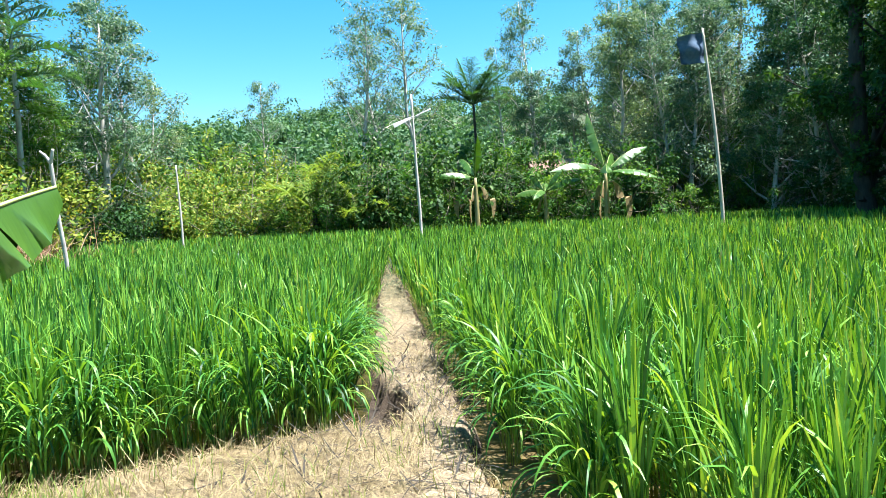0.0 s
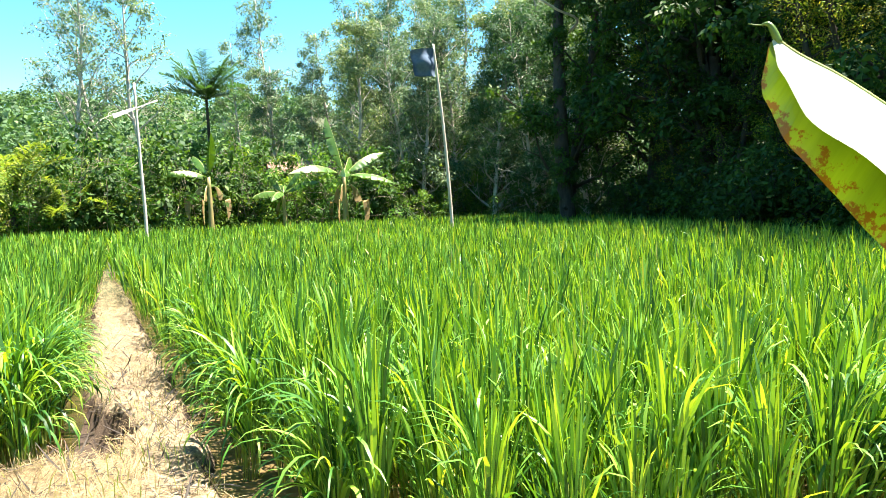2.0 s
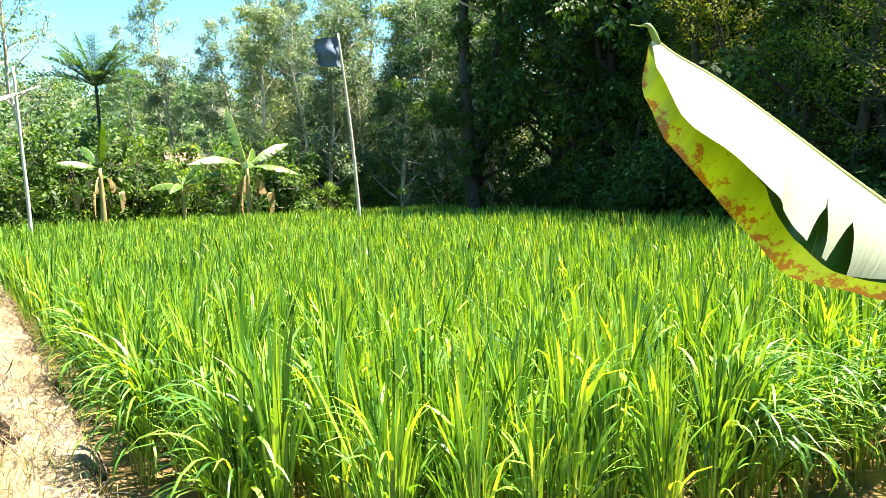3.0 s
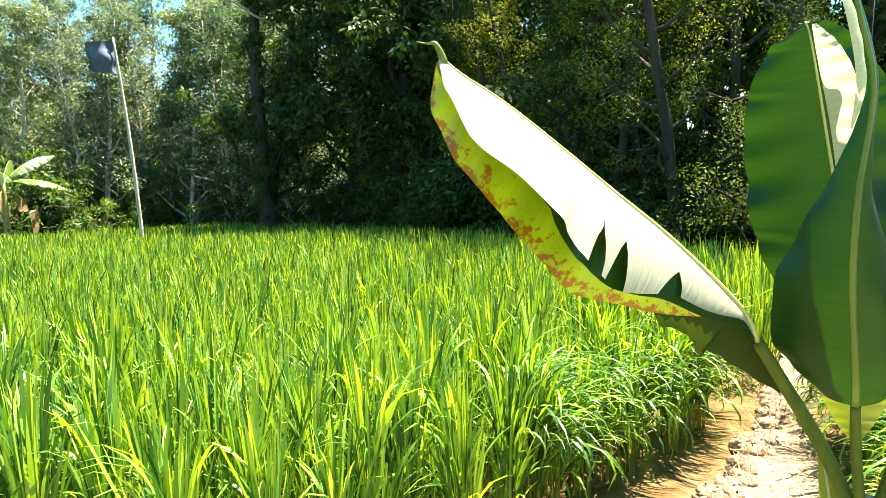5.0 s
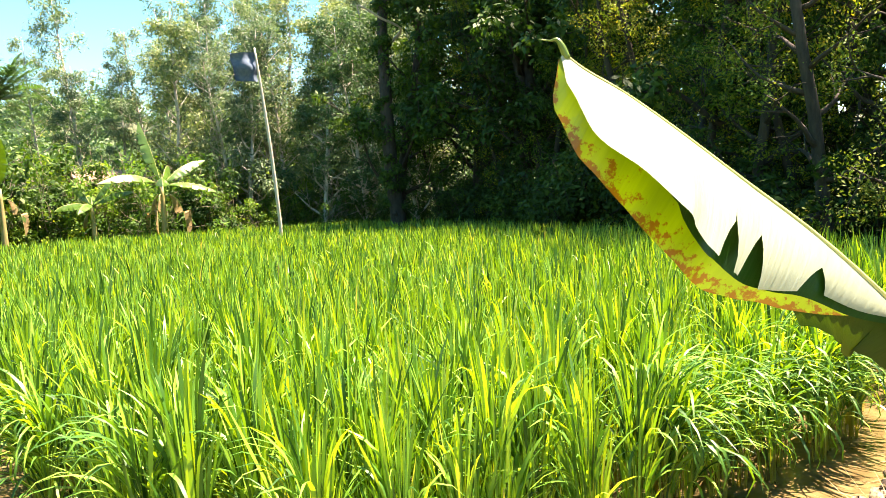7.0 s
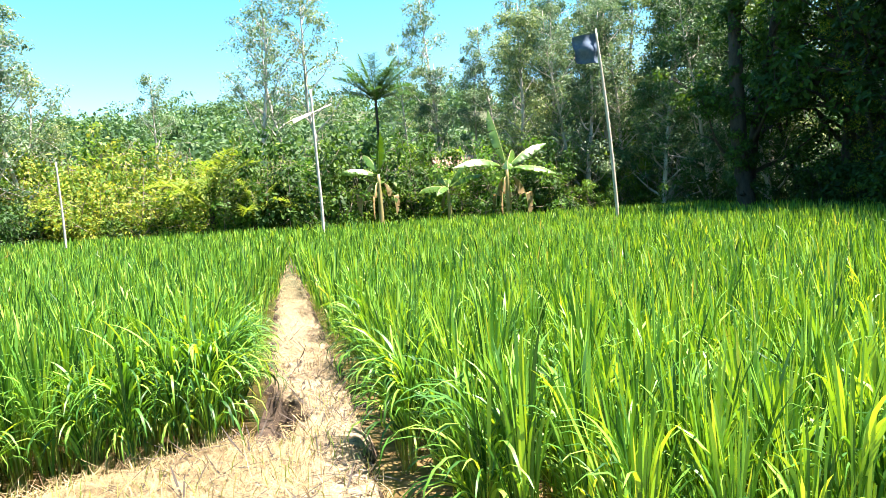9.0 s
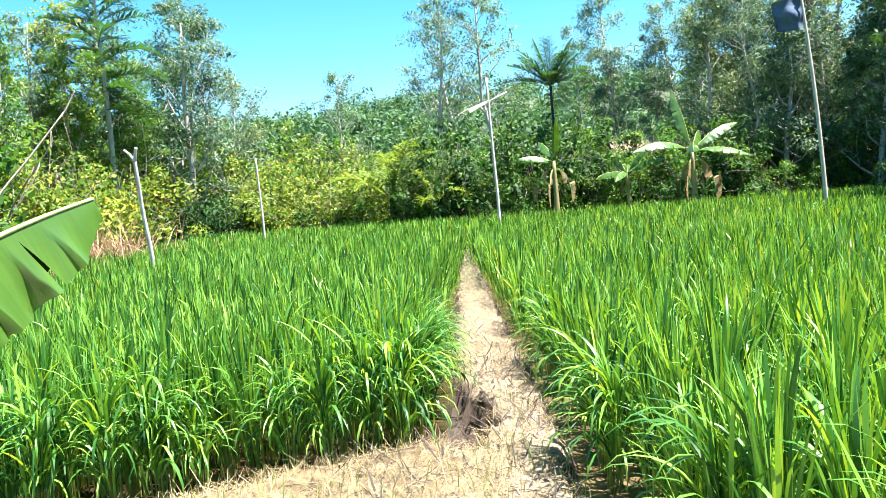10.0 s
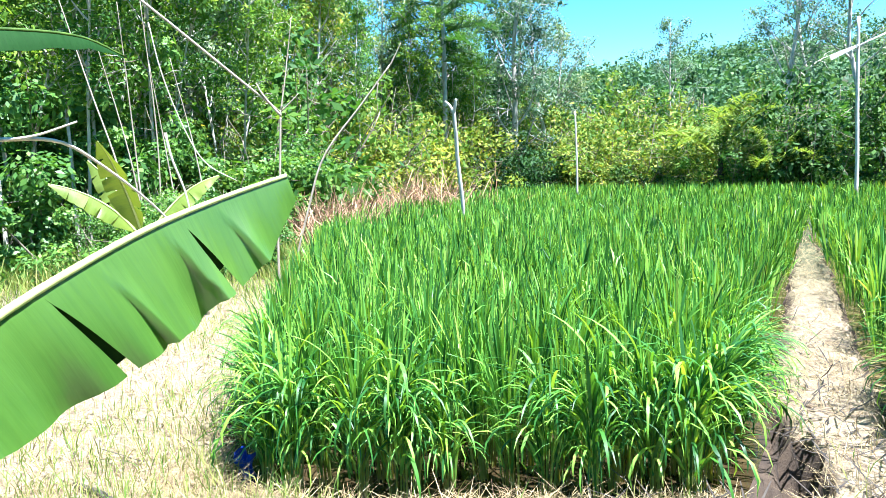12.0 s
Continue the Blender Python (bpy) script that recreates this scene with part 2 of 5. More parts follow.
def earth():
    m, t, p, out = nodes_of("earth_and_mud")
    geo = t.nodes.new("ShaderNodeNewGeometry")
    sep = t.nodes.new("ShaderNodeSeparateXYZ")
    t.links.new(geo.outputs["Position"], sep.inputs[0])
    fine, mid, wide = noise_of(t, 34, 6, 0.7), noise_of(t, 6, 5, 0.6), noise_of(t, 0.35, 4, 0.5)
    dry = ramp(t, fine, [(0.28, (0.06, 0.042, 0.026)), (0.42, (0.17, 0.125, 0.08)), (0.55, (0.26, 0.21, 0.13)), (0.72, (0.39, 0.33, 0.22))])
    dry = blend(t, "MULTIPLY", 0.7, dry, ramp(t, mid, [(0.32, (0.36, 0.31, 0.25)), (0.44, (0.9, 0.86, 0.8)), (0.6, (1.15, 1.13, 1.08))]))
    litter = ramp(t, mid, [(0.3, (0.02, 0.035, 0.012)), (0.7, (0.06, 0.075, 0.025))])
    mud = ramp(t, mid, [(0.3, (0.018, 0.012, 0.007)), (0.7, (0.065, 0.044, 0.024))])
    # trodden earth near the field, leaf litter farther off
    ln = t.nodes.new("ShaderNodeVectorMath")
    ln.operation = "LENGTH"
    t.links.new(geo.outputs["Position"], ln.inputs[0])
    mr = t.nodes.new("ShaderNodeMapRange")
    mr.inputs[1].default_value, mr.inputs[2].default_value = 9.0, 15.0
    t.links.new(ln.outputs["Value"], mr.inputs[0])
    c = blend(t, "MIX", mr.outputs[0], dry, litter)
    mz = t.nodes.new("ShaderNodeMapRange")
    mz.inputs[1].default_value, mz.inputs[2].default_value = -0.085, -0.025
    t.links.new(sep.outputs[2], mz.inputs[0])
    c = blend(t, "MIX", mz.outputs[0], mud, c)
    t.links.new(c, p.inputs["Base Color"])
    p.inputs["Roughness"].default_value = 0.9
    bump(t, p, fine, 0.8, 0.02)
    return m


EARTH = earth()


def pond(name, a, b):
    m, t, p, out = nodes_of(name)
    n = noise_of(t, 5, 3)
    t.links.new(ramp(t, n, [(0.3, a), (0.7, b)]), p.inputs["Base Color"])
    p.inputs["Roughness"].default_value, p.inputs["IOR"].default_value = 0.06, 1.33
    bump(t, p, noise_of(t, 22, 3), 0.2, 0.01)
    return m


WATER = pond("muddy_water", (0.022, 0.015, 0.007), (0.06, 0.043, 0.019))
SILT = pond("silty_water", (0.08, 0.057, 0.024), (0.17, 0.125, 0.055))

# ---- mesh tools ----
rng = np.random.default_rng(7)


def sheet(name, verts, quads, uv=None, smooth=False):
    """A mesh from arrays: vertices (n, 3), four corners a face (m, 4), and uv by vertex."""
    me = bpy.data.meshes.new(name)
    verts, quads = np.asarray(verts, np.float32), np.asarray(quads, np.int32)
    me.vertices.add(len(verts))
    me.vertices.foreach_set("co", verts.ravel())
    me.loops.add(quads.size)
    me.loops.foreach_set("vertex_index", quads.ravel())
    me.polygons.add(len(quads))
    me.polygons.foreach_set("loop_start", np.arange(0, quads.size, 4, dtype=np.int32))
    if smooth:
        me.polygons.foreach_set("use_smooth", np.ones(len(quads), bool))
    me.update(calc_edges=True)
    if uv is not None:
        layer = me.uv_layers.new(name="UVMap")
        layer.data.foreach_set("uv", np.asarray(uv, np.float32)[quads.ravel()].ravel())
    return me


def join(pieces):
    """Joins (verts, quads, uv) pieces."""
    vs, qs, us, n = [], [], [], 0
    for v, q, u in pieces:
        vs.append(v), qs.append(q + n), us.append(u)
        n += len(v)
    return np.concatenate(vs), np.concatenate(qs), np.concatenate(us)


def part(name, me, material, parent=None, label=""):
    ob = new(name, me)
    me.materials.clear()
    me.materials.append(material)
    if parent is not None:
        ob.parent = parent
    return tagged(ob, label) if label else ob


def thing(name, label, category, at=(0, 0, 0), group="", kind=""):
    ob = new(name)
    ob.location = at
    ob.empty_display_size = 0.1
    return tagged(ob, label, category, group, kind)


def blades(base, az, lean, bend, length, width, k=5, twist=0.0, profile=None):
    """Bent ribbons: angles in radians, lean from the upright at the foot, bend added towards the tip."""
    n = len(base)
    s = (np.arange(k) + 0.5) / k
    th = lean[:, None] + bend[:, None] * s[None] ** 1.5
    st = (length / k)[:, None]
    r = np.concatenate([np.zeros((n, 1)), np.cumsum(np.sin(th) * st, 1)], 1)
    z = np.concatenate([np.zeros((n, 1)), np.cumsum(np.cos(th) * st, 1)], 1)
    mid = np.stack([np.sin(az)[:, None] * r, np.cos(az)[:, None] * r, z], 2) + base[:, None]
    sa = az + np.pi / 2 + twist
    side = np.stack([np.sin(sa), np.cos(sa), np.zeros(n)], 1)[:, None]
    t = np.linspace(0, 1, k + 1)
    w = np.interp(t, [0, 0.25, 0.6, 0.85, 1], profile or [0.55, 0.95, 1, 0.62, 0.04])
    half = side * (width[:, None] * w[None] / 2)[:, :, None]
    v = np.stack([mid - half, mid + half], 2).reshape(-1, 3)
    i = (np.arange(n)[:, None] * (k + 1) + np.arange(k)[None]).ravel() * 2
    q = np.stack([i, i + 1, i + 3, i + 2], 1)
    uv = np.stack([np.tile([0.0, 1.0], n * (k + 1)), np.tile(np.repeat(t, 2), n)], 1)
    return v, q, uv


def spline(points, n):
    """n places along a smooth line through the points."""
    p = np.asarray(points, float)
    p = np.concatenate([[2 * p[0] - p[1]], p, [2 * p[-1] - p[-2]]])
    t = np.linspace(0, len(p) - 3 - 1e-9, n)
    i = t.astype(int)
    f = (t - i)[:, None]
    a, b, c, d = p[i], p[i + 1], p[i + 2], p[i + 3]
    return 0.5 * (2 * b + (c - a) * f + (2 * a - 5 * b + 4 * c - d) * f**2 + (3 * b - a - 3 * c + d) * f**3)


def tube(points, radii, sides=6, n=None):
    """A closed tapered tube along points."""
    p = spline(points, n) if n else np.asarray(points, float)
    r = np.interp(np.linspace(0, 1, len(p)), np.linspace(0, 1, len(radii)), radii)
    d = np.gradient(p, axis=0)
    d /= np.linalg.norm(d, axis=1, keepdims=True) + 1e-9
    ref = np.where(np.abs(d[:, :1]) > 0.9, [[0, 1.0, 0]], [[1.0, 0, 0]])
    a = np.cross(d, ref)
    a /= np.linalg.norm(a, axis=1, keepdims=True)
    b = np.cross(d, a)
    ang = np.arange(sides) * 2 * np.pi / sides
    ring = a[:, None] * np.cos(ang)[None, :, None] + b[:, None] * np.sin(ang)[None, :, None]
    v = (p[:, None] + ring * r[:, None, None]).reshape(-1, 3)
    i, j = np.meshgrid(np.arange(len(p) - 1), np.arange(sides), indexing="ij")
    q = np.stack([i * sides + j, i * sides + (j + 1) % sides, (i + 1) * sides + (j + 1) % sides, (i + 1) * sides + j], -1).reshape(-1, 4)
    m = len(v)
    v = np.concatenate([v, p[:1], p[-1:]])
    j = np.arange(0, sides, 2)
    last = (len(p) - 1) * sides
    caps = np.concatenate([np.stack([(j + 2) % sides, (j + 1) % sides, j, np.full_like(j, m)], 1),
                           np.stack([last + j, last + (j + 1) % sides, last + (j + 2) % sides, np.full_like(j, m + 1)], 1)])
    uv = np.zeros((len(v), 2))
    uv[:m, 1] = np.repeat(np.linspace(0, 1, len(p)), sides)
    return v, np.concatenate([q, caps]), uv


def leaves(centres, size, droop=0.5, slim=0.45, g=None):
    """One lozenge a leaf, hung at random round each centre."""
    g = g or rng
    n = len(centres)
    az, el = g.uniform(0, 2 * np.pi, n), g.normal(-droop, 0.55, n)
    d = np.stack([np.cos(az) * np.cos(el), np.sin(az) * np.cos(el), np.sin(el)], 1)
    x = np.cross(d, g.normal(size=(n, 3)))
    x /= np.linalg.norm(x, axis=1, keepdims=True) + 1e-9
    L = (size * g.uniform(0.6, 1.35, n))[:, None]
    m = centres + d * L * 0.45
    v = np.stack([centres, m + x * L * slim / 2, centres + d * L, m - x * L * slim / 2], 1).reshape(-1, 3)
    q = np.arange(4 * n).reshape(n, 4)
    return v, q, np.tile([[0.5, 0], [1, 0.5], [0.5, 1], [0, 0.5]], (n, 1))


def clumps(centres, radii, per, size, droop=0.5, slim=0.45, g=None):
    """Leaves gathered in rounded sprays: each lies along the skin of its spray, so that sprays shade as masses."""
    g = g or rng
    n = len(centres) * per
    v = g.normal(size=(n, 3)) + [0, 0, 0.35]
    v /= np.linalg.norm(v, axis=1, keepdims=True)
    r = np.repeat(radii, per)[:, None] * g.uniform(0.45, 1.12, (n, 1))
    c = np.repeat(centres, per, 0) + v * r * [1, 1, 0.72]
    nrm = v + g.normal(0, 0.45, (n, 3)) + [0, 0, 0.3]
    nrm /= np.linalg.norm(nrm, axis=1, keepdims=True)
    d = np.cross(nrm, g.normal(size=(n, 3))) + [0, 0, -droop]
    d -= nrm * np.sum(d * nrm, 1, keepdims=True)
    d /= np.linalg.norm(d, axis=1, keepdims=True) + 1e-9
    x = np.cross(d, nrm)
    L = (size * g.uniform(0.6, 1.35, n))[:, None]
    m = c + d * L * 0.45
    p = np.stack([c, m + x * L * slim / 2, c + d * L, m - x * L * slim / 2], 1).reshape(-1, 3)
    return p, np.arange(4 * n).reshape(n, 4), np.tile([[0.5, 0], [1, 0.5], [0.5, 1], [0, 0.5]], (n, 1))


def inside(px, py, poly):
    p = np.asarray(poly)
    x1, y1 = p[:, 0], p[:, 1]
    x2, y2 = np.roll(x1, -1), np.roll(y1, -1)
    c = np.zeros(np.shape(px), bool)
    for a, b, e, f in zip(x1, y1, x2, y2):
        hit = ((b > py) != (f > py)) & (px < (e - a) * (py - b) / (f - b + 1e-12) + a)
        c ^= hit
    return c


def edge_gap(px, py, poly):
    """Distance to the outline of poly."""
    p = np.asarray(poly)
    best = np.full(np.shape(px), 1e9)
    for (a, b), (e, f) in zip(p, np.roll(p, -1, 0)):
        t = np.clip(((px - a) * (e - a) + (py - b) * (f - b)) / ((e - a) ** 2 + (f - b) ** 2), 0, 1)
        best = np.minimum(best, np.hypot(px - a - t * (e - a), py - b - t * (f - b)))
    return best

# ---- the ground: two flooded rice fields, the earth banks between them, rising woods behind ----
LEFT = [(-0.46, 4.8), (-0.66, 4.84), (-1.42, 4.4), (-2.2, 3.95), (-3.0, 3.66), (-4.1, 4.6), (-5.7, 6.7), (-9.3, 11.2), (-12.4, 18), (-14, 26), (-14.5, 33.5), (-2.2, 31), (-1.95, 24), (-1.6, 18), (-1.33, 14), (-0.98, 10), (-0.74, 7), (-0.55, 5.75), (-0.47, 5.3)]
RIGHT = [(0.18, 3.6), (0.75, 2.2), (1.5, 1.8), (2.3, 1.5), (3.24, 1.56), (4.2, 1.74), (5.15, 1.97), (5.9, 2.2), (6.8, 2.4), (8.4, 2.9), (9.2, 4.2), (10.8, 8), (13, 14), (15.5, 21), (18, 30), (18.5, 35), (5, 32.5), (-2.05, 31), (-1.8, 24), (-1.4, 18), (-0.88, 14), (-0.48, 10), (-0.14, 7), (0.06, 5)]
SOUTH = [(2.3, 0.4), (3.7, 1.05), (5.0, 1.72), (6.6, 2.12), (8.4, 2.6), (9.8, 3.4), (9.8, -4), (2.2, -4)]
FIELDS = (LEFT, RIGHT, SOUTH)


def wave(x, y, s, seed=0.0):
    return (np.sin(x * s + seed) * np.cos(y * s * 1.3 + seed * 2) + np.sin((x + y) * s * 0.7 + seed * 3) + np.sin((x * 0.6 - y) * s * 1.7 + seed)) / 3


def ground_z(x, y):
    x, y = np.asarray(x, float), np.asarray(y, float)
    z = 0.02 * wave(x, y, 7.0, 1) + 0.012 * wave(x, y, 19.0, 2) + 0.008 * wave(x, y, 41.0, 9) + 0.02 * wave(x, y, 1.7, 3)
    z = z - 0.42 * np.clip((1 - ((x + 0.5) / 0.17) ** 2 - ((y - 5.25) / 0.65) ** 2) * 4, 0, 1)
    back = np.maximum.reduce([y - 37, (-16 - x) * 0.9 + (y - 20) * 0.02, (x - 22) * 0.5, np.zeros_like(x)])
    z = z + np.minimum(back * 0.23, 18 + 2.0 * wave(x, y, 0.03, 5)) * (0.9 + 0.2 * wave(x, y, 0.11, 4))
    for poly in FIELDS:
        d = np.where(inside(x, y, poly), 1, -1) * edge_gap(x, y, poly)
        rough = d + 0.07 * wave(x, y, 9.0, 6) + 0.03 * wave(x, y, 23.0, 8)
        z = z - 0.24 * np.clip((rough + 0.02) / 0.1, 0, 1)
    return z


def axis(lo, a, b, hi, fine, grow):
    mid = list(np.arange(a, b, fine))
    s, up = fine, [mid[-1]]
    while up[-1] < hi:
        s *= grow
        up.append(up[-1] + s)
    s, dn = fine, [mid[0]]
    while dn[-1] > lo:
        s *= grow
        dn.append(dn[-1] - s)
    return np.array(dn[:0:-1] + mid + up[1:])


gx, gy = axis(-900, -7, 7.5, 900, 0.07, 1.07), axis(-900, 0.6, 14, 900, 0.07, 1.07)
X, Y = np.meshgrid(gx, gy, indexing="ij")
Z = ground_z(X, Y)
i, j = np.meshgrid(np.arange(len(gx) - 1), np.arange(len(gy) - 1), indexing="ij")
n = len(gy)
quads = np.stack([i * n + j, (i + 1) * n + j, (i + 1) * n + j + 1, i * n + j + 1], -1).reshape(-1, 4)
ground = part("ground", sheet("ground", np.stack([X, Y, Z], -1).reshape(-1, 3), quads, smooth=True), EARTH)
tagged(ground, "dry trodden earth banks round sunken muddy paddies", "ground", kind="structure")
for poly in FIELDS:
    if poly is LEFT:  # the deep hole beside the path holds no water
        poly = [(-0.7, 5.7), (-0.7, 4.7)] + [p for p in LEFT if not (p[0] > -0.7 and p[1] < 6)]
    bm = bmesh.new()
    f = bm.faces.new([bm.verts.new((x, y, -0.15)) for x, y in poly])
    if f.normal.z < 0:
        f.normal_flip()
    bmesh.ops.triangulate(bm, faces=bm.faces[:])
    me = bpy.data.meshes.new("water")
    bm.to_mesh(me)
    bm.free()
    tagged(part("water", me, WATER if poly[0] == (-0.7, 5.7) else SILT), "shallow brown water standing between rice rows", "water", kind="structure")

# ---- rice ----
def rice(centres, count, k, tall, wide, g, out=None, spread=0.05, stems=0, apart=False, arching=0.3):
    """Plants of many stems: leaves leave the stems at all heights, stand up and arch over at the tip.
    out: for border plants, the heading towards which the outer leaves hang."""
    n = len(centres)
    c = np.repeat(centres, count, 0)
    m = n * count
    az = g.uniform(0, 2 * np.pi, m)
    size = np.repeat(g.uniform(0.88, 1.1, n), count)
    foot = tall * g.uniform(0.1, 0.7, m) * size
    lean = np.abs(g.normal(0.08, 0.13, m))
    arch = g.random(m) < arching
    foot = np.where(arch, tall * g.uniform(0.14, 0.66, m) * size, foot)
    bend = np.abs(g.normal(0.14, 0.16, m)) + arch * g.uniform(0.4, 2.1, m)
    length = np.where(arch, tall * g.uniform(0.24, 0.42, m), np.minimum((tall * size - foot) * g.uniform(0.78, 1.14, m), tall * g.uniform(0.34, 0.56, m)))
    if out is not None:
        o = np.repeat(out, count)
        hang = g.random(m) < 0.62
        az = np.where(hang, o + g.normal(0, 0.9, m), az)
        foot = np.where(hang, tall * g.uniform(0.2, 0.66, m), foot)
        lean = np.where(hang, lean + g.uniform(0.05, 0.3, m), lean)
        bend = np.where(hang, bend + g.uniform(0.9, 2.2, m), bend)
        length = np.where(hang, tall * g.uniform(0.34, 0.58, m), length)
    root = (0.25 + 0.75 * g.uniform(0, 1, m) ** 0.5) * spread
    base = c + np.stack([np.sin(az) * root, np.cos(az) * root, foot], 1)
    v, q, uv = blades(base, az, lean, bend, length, wide * g.uniform(0.7, 1.3, m), k, g.normal(0, 0.8, m))
    uv[:, 1] = 0.3 + 0.7 * uv[:, 1]
    if not stems:
        return v, q, uv
    top = (v, q, uv)
    c = np.repeat(centres, stems, 0)
    m = n * stems
    az = g.uniform(0, 2 * np.pi, m)
    root = g.uniform(0.2, 1, m) * spread * 0.9
    base = c + np.stack([np.sin(az) * root, np.cos(az) * root, np.zeros(m)], 1)
    v2, q2, uv2 = blades(base, az, np.abs(g.normal(0.03, 0.04, m)), g.normal(0.08, 0.05, m), tall * g.uniform(0.35, 0.7, m), np.full(m, 0.009), 2, g.uniform(0, 3, m), [1, 1, 1, 0.9, 0.6])
    uv2[:, 1] *= 0.3
    return (top, (v2, q2, uv2)) if apart else join([top, (v2, q2, uv2)])


def hills(poly, box, step, inset, g):
    x, y = np.meshgrid(np.arange(box[0], box[2], step), np.arange(box[1], box[3], step))
    x, y = x.ravel() + g.normal(0, step * 0.13, x.size), y.ravel() + g.normal(0, step * 0.16, x.size)
    ok = inside(x, y, poly) & (edge_gap(x, y, poly) > np.where((y < 12) & (x < 5.6), np.where((poly is RIGHT) & (y > 3.0), np.where(y < 7, 0.2, 0.12), inset), 0.03)) & (np.hypot((x + 0.5) * 3.4, y - 5.15) > 0.5)
    if poly is RIGHT:  # open water along the bund
        ok &= (y > 2.14) | (x > 5.6)
    return x[ok], y[ok]


MUD = -0.2
g = np.random.default_rng(11)


def rice_meshes(num, **kw):
    out = []
    for _ in range(num):
        pair = [sheet(name, *v) for name, v in zip(("leaf_tuft", "stem_tuft"), rice(np.zeros((1, 3)), g=g, apart=True, **kw))]
        for me in pair:
            me.materials.append(RICE)
        out.append(pair)
    return out


PLANT = rice_meshes(10, count=88, k=5, tall=1.06, wide=0.0138, spread=0.055, stems=20, arching=0.42)
HANG = rice_meshes(10, count=92, k=7, tall=1.02, wide=0.0165, out=np.zeros(1), spread=0.05, stems=13, arching=0.45)
singles = []
for name, poly, box in (("rice_left", LEFT, (-15, 3, 0, 34)), ("rice_right", RIGHT, (-2, 1.5, 19, 36)), ("rice_south", SOUTH, (2, -4, 9.5, 1.6))):
    pieces = []
    x, y = hills(poly, box, 0.235, 0.3 if poly is RIGHT else 0.2, g)
    far = np.hypot(x, y - 0.5)
    gap = edge_gap(x, y, poly)
    near = far < 6.5
    for a, b, e in zip(x[near], y[near], gap[near]):
        singles.append((a, b, e, poly))
    sel = (far >= 6.5) & (far < 13)
    c = np.stack([x[sel], y[sel], np.full(sel.sum(), MUD)], 1)
    if len(c):
        pieces.append(rice(c, 36, 3, 1.08, 0.019, g, spread=0.08))
    sel = (far >= 13) & (far < 22) & (g.random(len(x)) < 0.72)
    c = np.stack([x[sel], y[sel], np.full(sel.sum(), MUD)], 1)
    if len(c):
        pieces.append(rice(c, 20, 2, 1.08, 0.031, g, spread=0.1))
    sel = (far >= 22) & (g.random(len(x)) < 0.5)
    c = np.stack([x[sel], y[sel], np.full(sel.sum(), MUD)], 1)
    if len(c):
        pieces.append(rice(c, 12, 2, 1.1, 0.052, g, spread=0.16))
    if pieces:
        ob = part(name, sheet(name, *join(pieces)), RICE)
        tagged(ob, "dense stand of green rice in a flooded field", "rice", kind="stuff")
# plants nearest the banks stand singly, the others fill the field behind them
singles.sort(key=lambda s: s[2] * 1.5 + math.hypot(s[0], s[1] - 1.5))
rest = []
for num, (a, b, e, poly) in enumerate(singles):
    turn = g.uniform(0, 360)
    border = e < 0.42 if poly is not RIGHT else (e < 0.26 and b > 2.6) or (b < 2.5 and a > 2.7)
    if num < 300:
        ob = new("rice_plant")
        ob.empty_display_size = 0.1
        for me in (HANG if border else PLANT)[num % 10]:
            new(me.name.split(".")[0], me).parent = ob
        tagged(ob, "clump of green rice with drooping outer blades" if border else "upright clump of green rice blades", "rice", "rice plants by the bank")
        if border:
            pts = [(edge_gap(np.array([a + math.sin(q) * 0.1]), np.array([b + math.cos(q) * 0.1]), poly)[0], q) for q in np.linspace(0, 6.0, 12)]
            turn = (180 if poly is RIGHT and b < 2.5 and a > 1.2 else -math.degrees(min(pts)[1])) + g.normal(0, 25)
        ob.matrix_basis = pose(a, b, MUD, g.normal(0, 2), g.normal(0, 2), turn) @ Matrix.Scale(g.uniform(0.9, 1.1), 4)
    else:
        rest.append((a, b, MUD))
ob = part("rice_inner", sheet("rice_inner", *rice(np.array(rest), 60, 4, 1.06, 0.0142, g, spread=0.065, stems=8)), RICE)
tagged(ob, "close-set green rice behind the bordering plants", "rice", kind="stuff")

# ---- trees and bushes ----
def wander(g, start, way, length, steps, wobble, lift=0.0):
    p, d, out = np.array(start, float), np.array(way, float), [np.array(start, float)]
    for _ in range(steps):
        d = d + g.normal(0, wobble, 3) + np.array([0, 0, lift])
        d /= np.linalg.norm(d)
        p = p + d * length / steps
        out.append(p.copy())
    return np.array(out)


